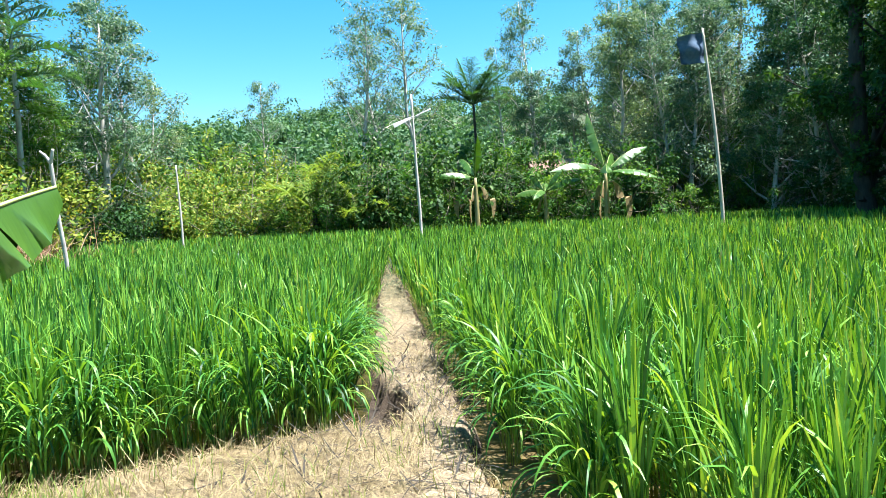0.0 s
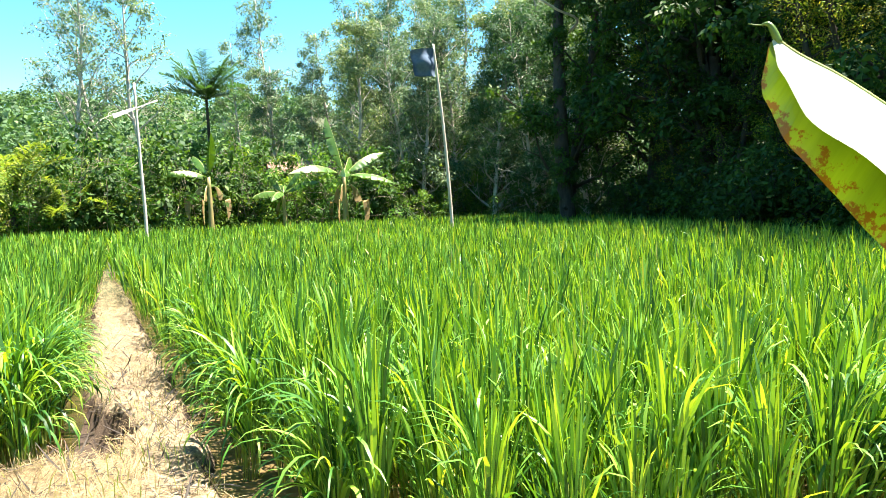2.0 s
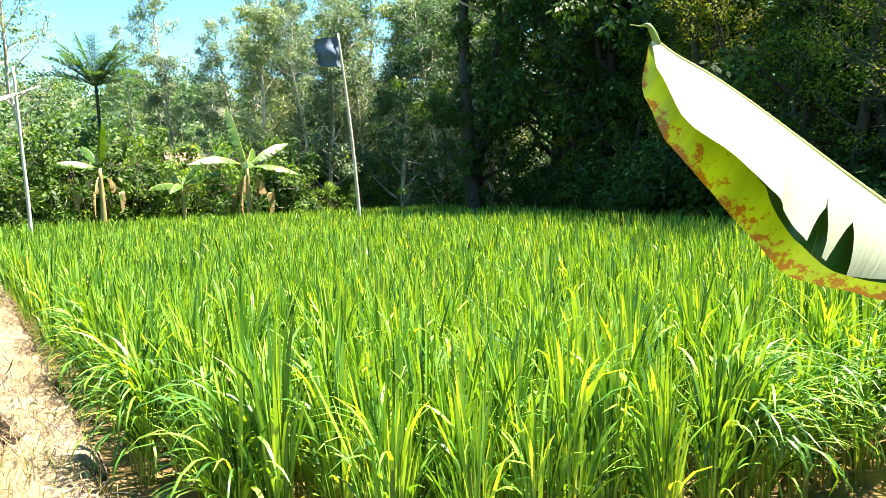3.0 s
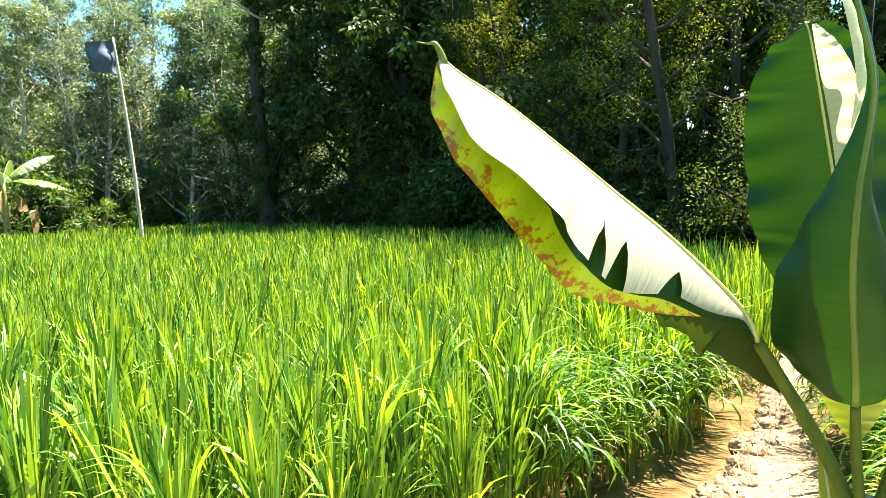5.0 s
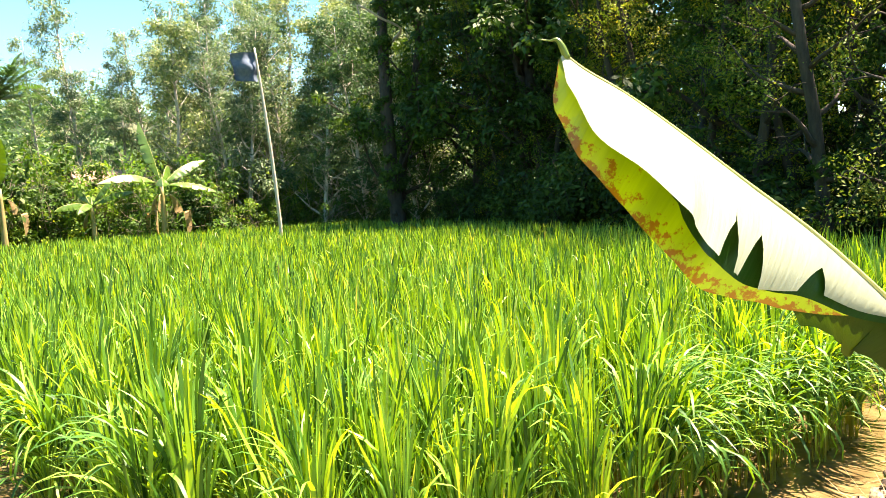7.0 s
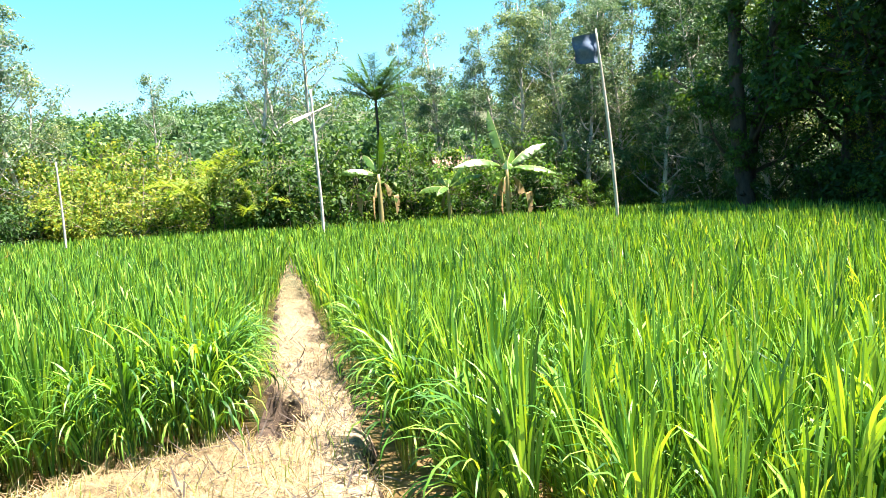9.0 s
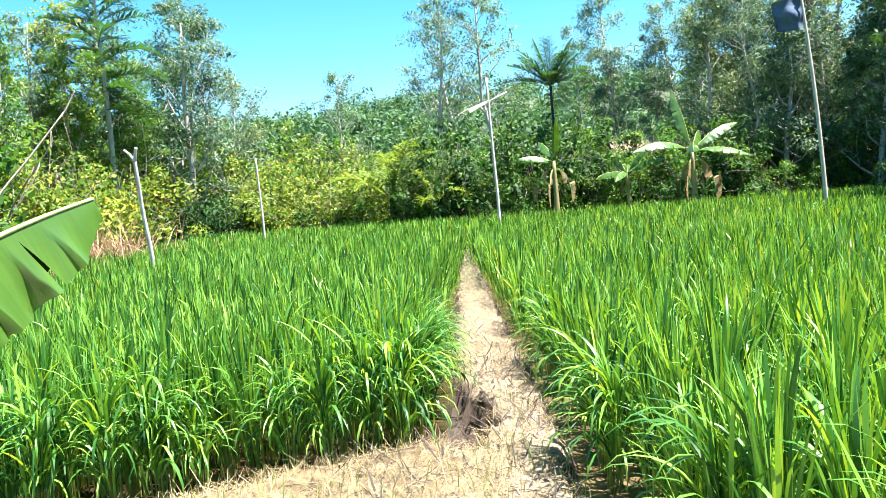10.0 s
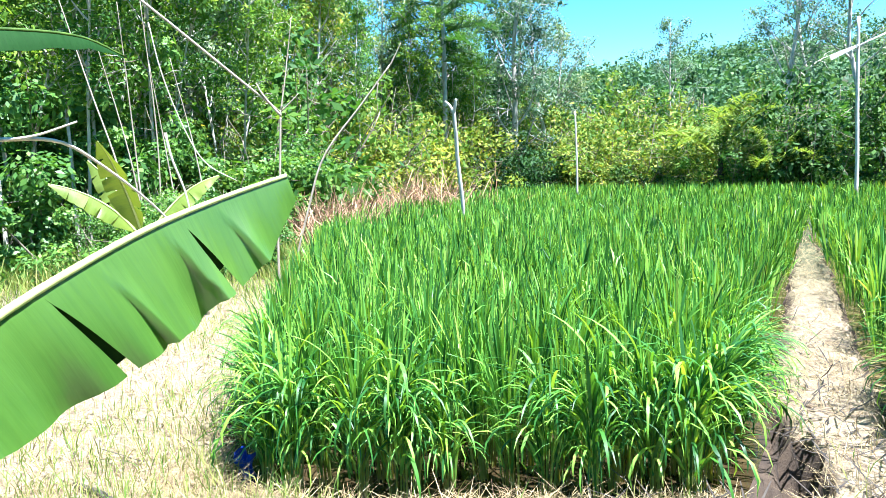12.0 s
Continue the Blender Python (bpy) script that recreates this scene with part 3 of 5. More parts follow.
def tree(name, label, seed, height, girth, bark, leaf, leaf_size, count, first=0.35, reach=0.3, limbs=16, rise=0.5, clump=0.45, slim=0.42, droop=0.5, at=(0, 0, 0), category="tree", group=""):
    """Tapered trunk with limbs and twigs, and a crown of single leaves gathered round the twigs."""
    g = np.random.default_rng(seed)
    e = thing(name, label, category, at, group)
    stem = wander(g, (0, 0, -0.3), (g.normal(0, 0.05), g.normal(0, 0.05), 1), height * 0.95 + 0.3, 12, 0.06, 0.05)
    wood = [tube(stem, [girth, girth * 0.75, girth * 0.45, girth * 0.12], 8)]
    tips = []
    for b in range(limbs):
        f = first + (0.97 - first) * (b + g.random()) / limbs
        i = f * (len(stem) - 1)
        s = stem[int(i)] + (stem[min(int(i) + 1, 12)] - stem[int(i)]) * (i % 1)
        a = b * 2.4 + g.normal(0, 0.4)
        ln = height * reach * g.uniform(0.7, 1.15) * (1.15 - 0.7 * (f - first) / (1 - first))
        limb = wander(g, s, (math.cos(a), math.sin(a), rise), ln, 6, 0.16, 0.08)
        r = girth * 0.42 * (1.1 - f)
        wood.append(tube(limb, [r + 0.012, r * 0.5 + 0.008, 0.006], 5))
        for q in range(4):
            k = 2 + q
            tw = wander(g, limb[min(k, 6)], g.normal(0, 1, 3) + np.array([math.cos(a), math.sin(a), 0.3]), ln * 0.4, 3, 0.3, 0.0)
            wood.append(tube(tw, [r * 0.3 + 0.006, 0.004], 4))
            tips += [tw[1], tw[2], tw[3]]
        tips += [limb[4], limb[5], limb[6]]
    tips = np.array(tips)
    num = min(len(tips), 110)
    cen = tips[g.choice(len(tips), num, replace=False)]
    per = count // num
    part("trunk", sheet("trunk", *join(wood), smooth=True), bark, e)
    part("crown", sheet("crown", *clumps(cen, clump * g.uniform(0.55, 1.3, num), per, leaf_size, droop, slim, g)), leaf, e)
    return e


def bush(name, label, seed, height, width, leaf, leaf_size, count, bark, at=(0, 0, 0), slim=0.45, droop=0.3, category="bush", group="", twiggy=0):
    """Stems that fan out from the ground, with leaves gathered along their upper parts."""
    g = np.random.default_rng(seed)
    e = thing(name, label, category, at, group)
    wood, tips = [], []
    for b in range(16):
        a, o = g.uniform(0, 6.28), g.uniform(0.05, 0.9)
        st = wander(g, (g.normal(0, width * 0.18), g.normal(0, width * 0.18), -0.15), (math.cos(a) * o * width / height, math.sin(a) * o * width / height, 1), height * g.uniform(0.55, 1.05), 7, 0.12)
        wood.append(tube(st, [0.024, 0.014, 0.004], 5))
        for q in range(5):
            tw = wander(g, st[2 + q], g.normal(0, 1, 3) * [1, 1, 0.6], width * g.uniform(0.12, 0.3), 3, 0.25)
            wood.append(tube(tw, [0.01, 0.003], 4))
            tips += [tw[1], tw[2], tw[3]]
        tips += list(st[3:])
    tips = np.array(tips)
    num = 60
    cen = tips[g.choice(len(tips), num, replace=False)]
    cen[:, 2] = np.maximum(cen[:, 2], 0.25)
    low = g.choice(num, 14, replace=False)
    cen[low, 2] = g.uniform(0.25, 0.3 * height, 14)
    part("stem", sheet("stem", *join(wood), smooth=True), bark, e)
    part("foliage", sheet("foliage", *clumps(cen, width * 0.15 * g.uniform(0.6, 1.35, num), count // num, leaf_size, droop, slim, g)), leaf, e)
    return e


def spot(x, y, sink=0.05):
    return float(ground_z(np.array([x]), np.array([y]))[0]) - sink


def scatter(kinds, places, g, lo=0.85, hi=1.15):
    """Copies of the kinds at places (x, y, wanted scale)."""
    for num, (x, y, s) in enumerate(places):
        kind = kinds[num % len(kinds)] if not isinstance(kinds, dict) else kinds
        m = pose(x, y, spot(x, y), g.normal(0, 2), g.normal(0, 2), g.uniform(0, 360)) @ Matrix.Diagonal((s * g.uniform(lo, hi), s * g.uniform(lo, hi), s * g.uniform(0.93, 1.07), 1))
        copy_thing(kind, m)


g = np.random.default_rng(23)
# the dark woods east of the field
E_TREES = [tree("forest_tree", "tall dark-barked tree with a dense green crown at the field edge", 31 + q, 15, 0.22, BARK_DARK, LEAF_DEEP, 0.2, 11500, 0.15, 0.24, 24, 0.45, 0.55, at=(p[0], p[1], spot(*p)), group="woods east of the field")
           for q, p in enumerate(((15.2, 24.8), (17.0, 17.5), (13.4, 8.2), (20.8, 26.5)))]
PALE_TREES = [tree("forest_tree", "slender pale-barked tree, hanging green leaves greyed with painted haze", 41 + q, 14, 0.13, BARK_PALE, LEAF_GREY, 0.2, 5200, 0.3, 0.2, 20, 0.7, 0.55, 0.3, 0.9, at=(p[0], p[1], spot(*p)), group="pale trees behind the field")
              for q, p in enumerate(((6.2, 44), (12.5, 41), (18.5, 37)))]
E_BUSH = [bush("shrub", "dark green shrub crowding the shaded edge of the woods", 51 + q, 3.4, 3.2, LEAF_DEEP, 0.17, 4200, BARK_DARK, (p[0], p[1], spot(*p)), group="shrubs along the woods")
          for q, p in enumerate(((16.5, 21.0), (14.0, 13.5), (19.5, 31.5)))]
edge = spline([(11.0, 1.0, 0), (12.2, 6, 0), (13.6, 10, 0), (15.6, 16, 0), (17.6, 23, 0), (19.8, 31, 0), (20, 38, 0)], 60)
scatter(E_TREES, [(edge[q][0] + g.uniform(0.6, 2.6), edge[q][1] + g.normal(0, 0.8), g.uniform(0.45, 0.62)) for q in range(9, 47, 4)], g)
scatter(E_TREES, [(edge[q][0] + g.uniform(4, 8), edge[q][1] + g.normal(0, 1), g.uniform(0.95, 1.2)) for q in range(0, 47, 4)], g)
scatter(E_TREES, [(edge[q][0] + g.uniform(9, 15), edge[q][1] + g.normal(0, 2) - 2, g.uniform(1.0, 1.3)) for q in range(0, 48, 5)], g)
scatter(E_BUSH, [(edge[q][0] + g.uniform(-0.2, 1.0), edge[q][1] + g.normal(0, 0.4), g.uniform(0.6, 1.0)) for q in range(8, 60, 2)], g)
scatter(E_BUSH, [(edge[q][0] + g.uniform(2, 5), edge[q][1] + g.normal(0, 0.8), g.uniform(0.9, 1.4)) for q in range(0, 60, 3)], g)
for x, y, tall, seed in ((11.2, 1.9, 4.0, 58), (10.6, 0.7, 3.0, 59), (11.6, 3.2, 3.2, 60)):
    bush("shrub", "pale yellow-green sunlit shrub before the dark woods", seed, tall, 3.0, LEAF_LIGHT, 0.065, 16000, BARK_TWIG, (x, y, spot(x, y)), 0.5, group="pale shrubs by the woods")
LIT = [tree("forest_tree", "slender dark-stemmed tree with scattered sunlit yellow-green leaves", 141 + q, 12, 0.12, BARK_DARK, LEAF_GOLD, 0.06, 11000, 0.08, 0.13, 30, 0.4, 0.42, at=(p[0], p[1], spot(*p)), group="sunlit trees in the woods")
       for q, p in enumerate(((11.4, 5.6), (11.0, 4.2)))]
scatter(LIT, [(12.2, 7.6, 0.9), (13.4, 5.5, 1.1), (13.0, 3.4, 1.0), (13.0, 9.6, 0.8), (14.2, 11.4, 0.9), (13.6, 1.2, 1.2)], g)
scatter(E_TREES, [(edge[q][0] + g.uniform(1.5, 3.6), edge[q][1] + g.normal(0, 0.7), g.uniform(0.95, 1.2)) for q in range(24, 46, 6)], g)
scatter(E_TREES, [(16.6, 17.4, 1.3), (17.2, 19.4, 1.35), (17.8, 21.6, 1.35), (18.4, 24.0, 1.3)], g)
tree("ivy_tree", "tall straight tree cloaked in dark climbing leaves", 151, 19, 0.34, BARK_DARK, LEAF_DEEP, 0.13, 14000, 0.02, 0.024, 60, 0.2, 0.34, 0.5, 0.9, at=(15.0, 24.2, spot(15.0, 24.2)))
# behind the far end of the field
scatter(PALE_TREES, [(x, y, s) for x, y, s in ((9.5, 43, 0.85), (15, 42, 1.0), (21, 39, 1.05), (24, 44, 1.15), (12, 47, 0.95), (18, 48, 1.1), (22, 34, 1.0), (4.4, 46, 0.8), (15.5, 37.5, 0.9), (28, 40, 1.2))], g)
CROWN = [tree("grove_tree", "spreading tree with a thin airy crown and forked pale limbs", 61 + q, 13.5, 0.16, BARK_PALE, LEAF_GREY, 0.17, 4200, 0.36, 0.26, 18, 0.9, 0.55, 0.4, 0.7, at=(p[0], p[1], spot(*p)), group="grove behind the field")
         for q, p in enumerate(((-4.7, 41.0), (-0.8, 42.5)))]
scatter(CROWN, [(-3.4, 45, 0.95), (-9.2, 39.5, 0.66), (-17.6, 36.5, 1.05), (-15.4, 37.5, 0.92), (-19.8, 33.5, 1.0)], g)
BUSH_MID = [bush("shrub", "leafy green shrub at the end of the field", 71 + q, 3.6, 3.4, LEAF_MID, 0.17, 4000, BARK_TWIG, (p[0], p[1], spot(*p)), group="shrubs at the field end")
            for q, p in enumerate(((-1.0, 34.5), (3.0, 35.0), (10.5, 35.5)))]
BUSH_GOLD = [bush("shrub", "yellow-green sunlit shrub at the edge of the field", 81 + q, 3.2, 3.4, LEAF_GOLD, 0.14, 4500, BARK_TWIG, (p[0], p[1], spot(*p)), group="sunlit shrubs west of the field")
             for q, p in enumerate(((-14.8, 34.5), (-10.5, 34.8), (-17.2, 27)))]
scatter(BUSH_GOLD, [(x, 35.2 + g.normal(0, 0.8), g.uniform(0.9, 1.5)) for x in np.arange(-15, -1.5, 1.5)], g)
scatter(BUSH_GOLD, [(x, 40.0 + g.normal(0, 1.2), g.uniform(1.5, 2.1)) for x in np.arange(-20, -4, 2.4)], g)
scatter(BUSH_MID, [(x, 34.5 + g.normal(0, 0.8) + abs(x) * 0.03, g.uniform(0.75, 1.15) * (0.75 if 4 < x < 9 else 1)) for x in np.arange(-8, 20, 1.7)], g)
scatter(BUSH_MID, [(4.8, 35.6, 1.3), (5.5, 35.4, 1.2), (6.2, 35.6, 1.25), (7.0, 35.4, 1.2), (7.7, 35.6, 1.3), (8.5, 35.5, 1.3)], g)
scatter(BUSH_MID, [(x, (42 if 3 < x < 10 else 38.5) + g.normal(0, 0.8), g.uniform(1.2, 1.8)) for x in np.arange(-16, 21, 2.2)], g)
west = spline([(-13.5, 8.5, 0), (-14.0, 12, 0), (-14.6, 17, 0), (-16, 23, 0), (-17, 29, 0), (-16.5, 34, 0), (-9, 35, 0)], 50)
scatter(BUSH_GOLD, [(west[q][0] - g.uniform(0, 1.2), west[q][1] + g.normal(0, 0.5), g.uniform(0.7, 1.1) * (1.45 if west[q][1] > 20 else 1)) for q in range(0, 50, 2)], g)
scatter(BUSH_MID + BUSH_GOLD, [(west[q][0] - g.uniform(2, 6), west[q][1] + g.uniform(1, 4), g.uniform(1.2, 1.8)) for q in range(0, 50, 2)], g)
scatter(E_BUSH, [(-15.1, 30.6, 1.1), (-14.6, 32.6, 1.0), (-8.6, 34.0, 0.85)], g)
WEST = [tree("slope_tree", "slim tree with pale limbs and light green leaves on the slope", 91 + q, 10, 0.12, BARK_PALE, (LEAF_MID, LEAF_GOLD, LEAF_GREY)[q], 0.17, 4000, 0.3, 0.25, 18, 0.8, 0.5, at=(p[0], p[1], spot(*p)), group="trees on the slope")
        for q, p in enumerate(((-17.2, 34.5), (-20.5, 23), (-19.5, 17)))]
scatter(WEST, [(west[q][0] - g.uniform(2.5, 6), west[q][1] + g.uniform(0, 2.5), g.uniform(0.8, 1.15)) for q in range(0, 30, 2)], g)
scatter(WEST, [(west[q][0] - g.uniform(7, 13), west[q][1] + g.uniform(0, 4), g.uniform(0.9, 1.3)) for q in range(0, 32, 2)], g)
NEAR_BUSH = [bush("shrub", "broad-leaved green shrub beyond the dry bank", 101 + q, 3.6, 3.0, LEAF_BROAD, 0.12, 15000, BARK_TWIG, (p[0], p[1], spot(*p)), 0.55, 0.6, group="shrubs beyond the bank")
             for q, p in enumerate(((-13.2, 7.3), (-13.8, 10.2)))]
scatter(NEAR_BUSH, [(-12.6, 4.2, 1.1), (-14.6, 8.4, 1.3), (-13.0, 11.6, 0.95), (-13.2, 13.2, 0.9), (-15.6, 9.4, 1.6), (-15.0, 5.4, 1.6), (-16.4, 11.6, 1.4), (-12.4, 5.6, 0.6), (-12.6, 8.6, 0.5), (-9.5, 7.8, 0.5), (-9.2, 8.9, 0.45)], g)
scatter(WEST, [(-15.5, 7, 0.95), (-17, 10.5, 1.05), (-16.6, 14.2, 1.0), (-18.5, 18.5, 1.1), (-19, 22.5, 1.1), (-20, 27, 1.05), (-18.6, 31, 0.95), (-22.5, 33, 1.15), (-16.8, 38, 0.98), (-22, 38, 1.15), (-20, 12, 1.3), (-23, 20, 1.3), (-26, 29, 1.3), (-21, 6, 1.4)], g)
scatter(PALE_TREES, [(12.5, 38, 0.82), (15.5, 40, 0.95), (18, 41.5, 1.05), (17, 36.5, 0.85), (21, 37, 1.05), (23, 33, 1.05), (22, 28, 1.05), (14, 43.5, 0.95), (24, 40, 1.2)], g)
SLIM = [tree("slender_tree", "slender pale young tree with a thin feathery top", 121 + q, 8.5, 0.04, BARK_PALE, LEAF_MID, 0.12, 2600, 0.4, 0.13, 14, 0.9, 0.32, 0.4, 0.6, at=(p[0], p[1], spot(*p)), group="slender trees on the slope")
        for q, p in enumerate(((-12.9, 10.4), (-14.2, 13.2), (-15.6, 20.5)))]
scatter(SLIM, [(x, y, g.uniform(0.8, 1.15)) for x, y in zip(g.uniform(-16.5, -11.8, 30), g.uniform(6.5, 15, 30)) if x < -0.32 * y - 9.5], g)
scatter(SLIM, [(x - 1.5, y, g.uniform(0.8, 1.2)) for x, y in zip(g.uniform(-21, -14.5, 26), g.uniform(14, 34, 26))], g)
LACED = [tree("forest_tree", "slim straight tree strung with small bright leaves to its foot", 161 + q, 13, 0.09, BARK_DARK, LEAF_GOLD, 0.065, 9500, 0.06, 0.075, 40, 0.1, 0.4, 0.45, 1.0, at=(p[0], p[1], spot(*p)), group="slim trees in the woods")
         for q, p in enumerate(((14.4, 12.6), (13.6, 10.2)))]
scatter(LACED, [(x, y, g.uniform(0.85, 1.2)) for x, y in ((14.9, 14.6), (13.0, 9.0), (15.8, 16.9), (14.8, 11.2), (12.6, 6.6), (16.6, 19.5), (15.6, 13.4), (13.8, 7.6), (14.6, 9.4), (16.2, 14.8))], g)
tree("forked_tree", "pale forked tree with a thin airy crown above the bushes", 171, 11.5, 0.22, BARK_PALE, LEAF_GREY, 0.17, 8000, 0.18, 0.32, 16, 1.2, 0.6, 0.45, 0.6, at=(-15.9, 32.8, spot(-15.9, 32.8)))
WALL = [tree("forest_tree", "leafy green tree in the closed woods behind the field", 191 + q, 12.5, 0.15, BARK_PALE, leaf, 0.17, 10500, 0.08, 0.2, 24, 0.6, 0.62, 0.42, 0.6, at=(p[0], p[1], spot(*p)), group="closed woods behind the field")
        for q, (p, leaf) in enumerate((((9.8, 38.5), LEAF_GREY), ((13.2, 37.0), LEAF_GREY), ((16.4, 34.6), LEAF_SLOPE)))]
scatter(WALL, [(11.4, 40.5, 0.9), (15.0, 38.4, 1.0), (18.0, 32.6, 0.95), (17.4, 36.0, 1.05), (19.4, 34.4, 1.1), (12.4, 43.0, 1.05), (20.6, 38.0, 1.2), (8.2, 42.5, 0.85), (16.6, 41.0, 1.15), (20.0, 30.6, 1.0), (6.0, 44.0, 0.75), (18.6, 28.6, 0.9), (21.6, 32.8, 1.15), (22.6, 36.5, 1.2)], g)
BROAD = [bush("broad_leaved_shrub", "tall dark shrub with large hanging leaves behind the rice", 181 + q, 5.4, 4.0, LEAF_DEEP, 0.26, 4200, BARK_TWIG, (p[0], p[1], spot(*p)), 0.5, 0.9, group="tall shrubs at the field end")
         for q, p in enumerate(((-2.6, 33.6), (0.6, 34.4)))]
scatter(BROAD, [(3.4, 35.4, 0.9), (-4.6, 35.0, 0.85), (9.6, 34.6, 0.8)], g)
# woods on the far slope
cx, cy = g.uniform(-100, 75, 950), g.uniform(43, 125, 950)
ok = np.abs(np.degrees(np.arctan2(cx, cy))) < 44
cx, cy = cx[ok], cy[ok]
cz = ground_z(cx, cy)
size = g.uniform(1.3, 2.6, len(cx))
cen = np.repeat(np.stack([cx, cy, cz + size * 0.9], 1), 6, 0) + g.normal(0, 0.6, (len(cx) * 6, 3)) * np.repeat(size, 6)[:, None] * [1, 1, 0.7]
far_woods = part("far_woods", sheet("far_woods", *clumps(cen, np.repeat(size, 6) * g.uniform(0.4, 0.75, len(cen)), 45, 0.42, 0.4, 0.6, g)), LEAF_SLOPE)
tagged(far_woods, "mixed green woods covering the far slope", "woods", kind="stuff")

# ---- bananas and palms ----
def lamina(mid, hint, side, widths, drop, curl, tears=(), rows=64, cols=7, wavy=0.0, seed=0, pleat=0.0, skew=0.0):
    """Half a banana leaf beside its midrib. side: +1 or -1; widths along it; drop: degrees by which it hangs from the leaf's
    plane, along it; curl: degrees more at the margin; tears: (place, depth to which it stays whole, gap);
    pleat: degrees of tilt of its panels; skew: how far the veins slant to the tip."""
    g = np.random.default_rng(seed)
    p = spline(mid, 200)
    d = np.gradient(p, axis=0)
    d /= np.linalg.norm(d, axis=1, keepdims=True)
    hint = np.asarray(hint, float)
    up = hint[None] - d * (d @ hint)[:, None]
    up /= np.linalg.norm(up, axis=1, keepdims=True)
    out = np.cross(d, up) * side
    cuts = [0.0] + sorted(t[0] for t in tears) + [1.0]
    by = {t[0]: t for t in tears}
    pieces = []
    for a, b in zip(cuts[:-1], cuts[1:]):
        n = max(4, int(rows * (b - a)))
        s = np.linspace(a, b, n)[:, None] * np.ones((1, cols))
        u = np.ones((n, 1)) * np.linspace(0, 1, cols)[None]
        for edge, sign in ((a, 1), (b, -1)):
            if edge in by:
                _, whole, gap = by[edge]
                near = np.clip(1 - np.abs(s - edge) / max((b - a) * 0.5, 1e-6), 0, 1)
                s = s + sign * near * gap * np.clip((u - whole) / (1 - whole), 0, 1) ** 0.6
        rank = s
        s = np.clip(s + skew * u, 0, 1)
        i = s * 199
        lo = np.minimum(i.astype(int), 198)
        f = (i - lo)[..., None]
        P = p[lo] * (1 - f) + p[lo + 1] * f
        U, O = up[lo], out[lo]
        w = np.interp(s, np.linspace(0, 1, len(widths)), widths)
        ang = np.radians(np.interp(s, np.linspace(0, 1, len(drop)), drop) + curl * u**1.5 + wavy * (0.65 * np.sin(s * 21 + seed) + 0.45 * np.sin(s * 57 + seed * 2)) * u + pleat * ((rank * 4.6 + 0.35 * np.sin(rank * 9) + seed * 0.31) % 1 - 0.5) * u)
        v = P + O * (np.cos(ang) * w * u)[..., None] - U * (np.sin(ang) * w * u)[..., None]
        v = v + U * (0.002 * np.sin(s * 55) * u)[..., None]
        r, c = np.meshgrid(np.arange(n - 1), np.arange(cols - 1), indexing="ij")
        q = np.stack([r * cols + c, r * cols + c + 1, (r + 1) * cols + c + 1, (r + 1) * cols + c], -1).reshape(-1, 4)
        pieces.append((v.reshape(-1, 3), q, np.stack([u.ravel(), s.ravel()], 1)))
    return join(pieces)


def banana_leaf(plant, name, stalk, mid, hint, left, right, leaf=None, rib=None, rib_r=(0.011, 0.003), stalk_r=(0.022, 0.012), label="", seed=0, stalk_mat=None, skin=None, skin_label="torn half of a leaf, sun glare painted pale"):
    """A leaf under a plant: the blade with its midrib and its stalk. left, right: keyword sets for lamina()."""
    leaf = leaf or BANANA
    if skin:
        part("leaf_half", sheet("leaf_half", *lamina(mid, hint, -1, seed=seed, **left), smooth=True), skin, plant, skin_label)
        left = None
    blade = part(name, sheet(name, *join([lamina(mid, hint, s, seed=seed + k, **kw) for k, (s, kw) in enumerate(((-1, left), (1, right))) if kw]), smooth=True), leaf, plant, label)
    part("midrib", sheet("midrib", *tube(mid, rib_r, 6, 24), smooth=True), rib or MIDRIB, blade)
    if stalk:
        part("leaf_stalk", sheet("leaf_stalk", *tube(stalk, stalk_r, 8, 16), smooth=True), stalk_mat or STALK, blade)
    return blade


def half(widths, drop, curl=10, tears=(), wavy=0.0, cols=7, rows=64, pleat=0.0, skew=0.0):
    return dict(widths=widths, drop=drop, curl=curl, tears=tears, wavy=wavy, cols=cols, rows=rows, pleat=pleat, skew=skew)


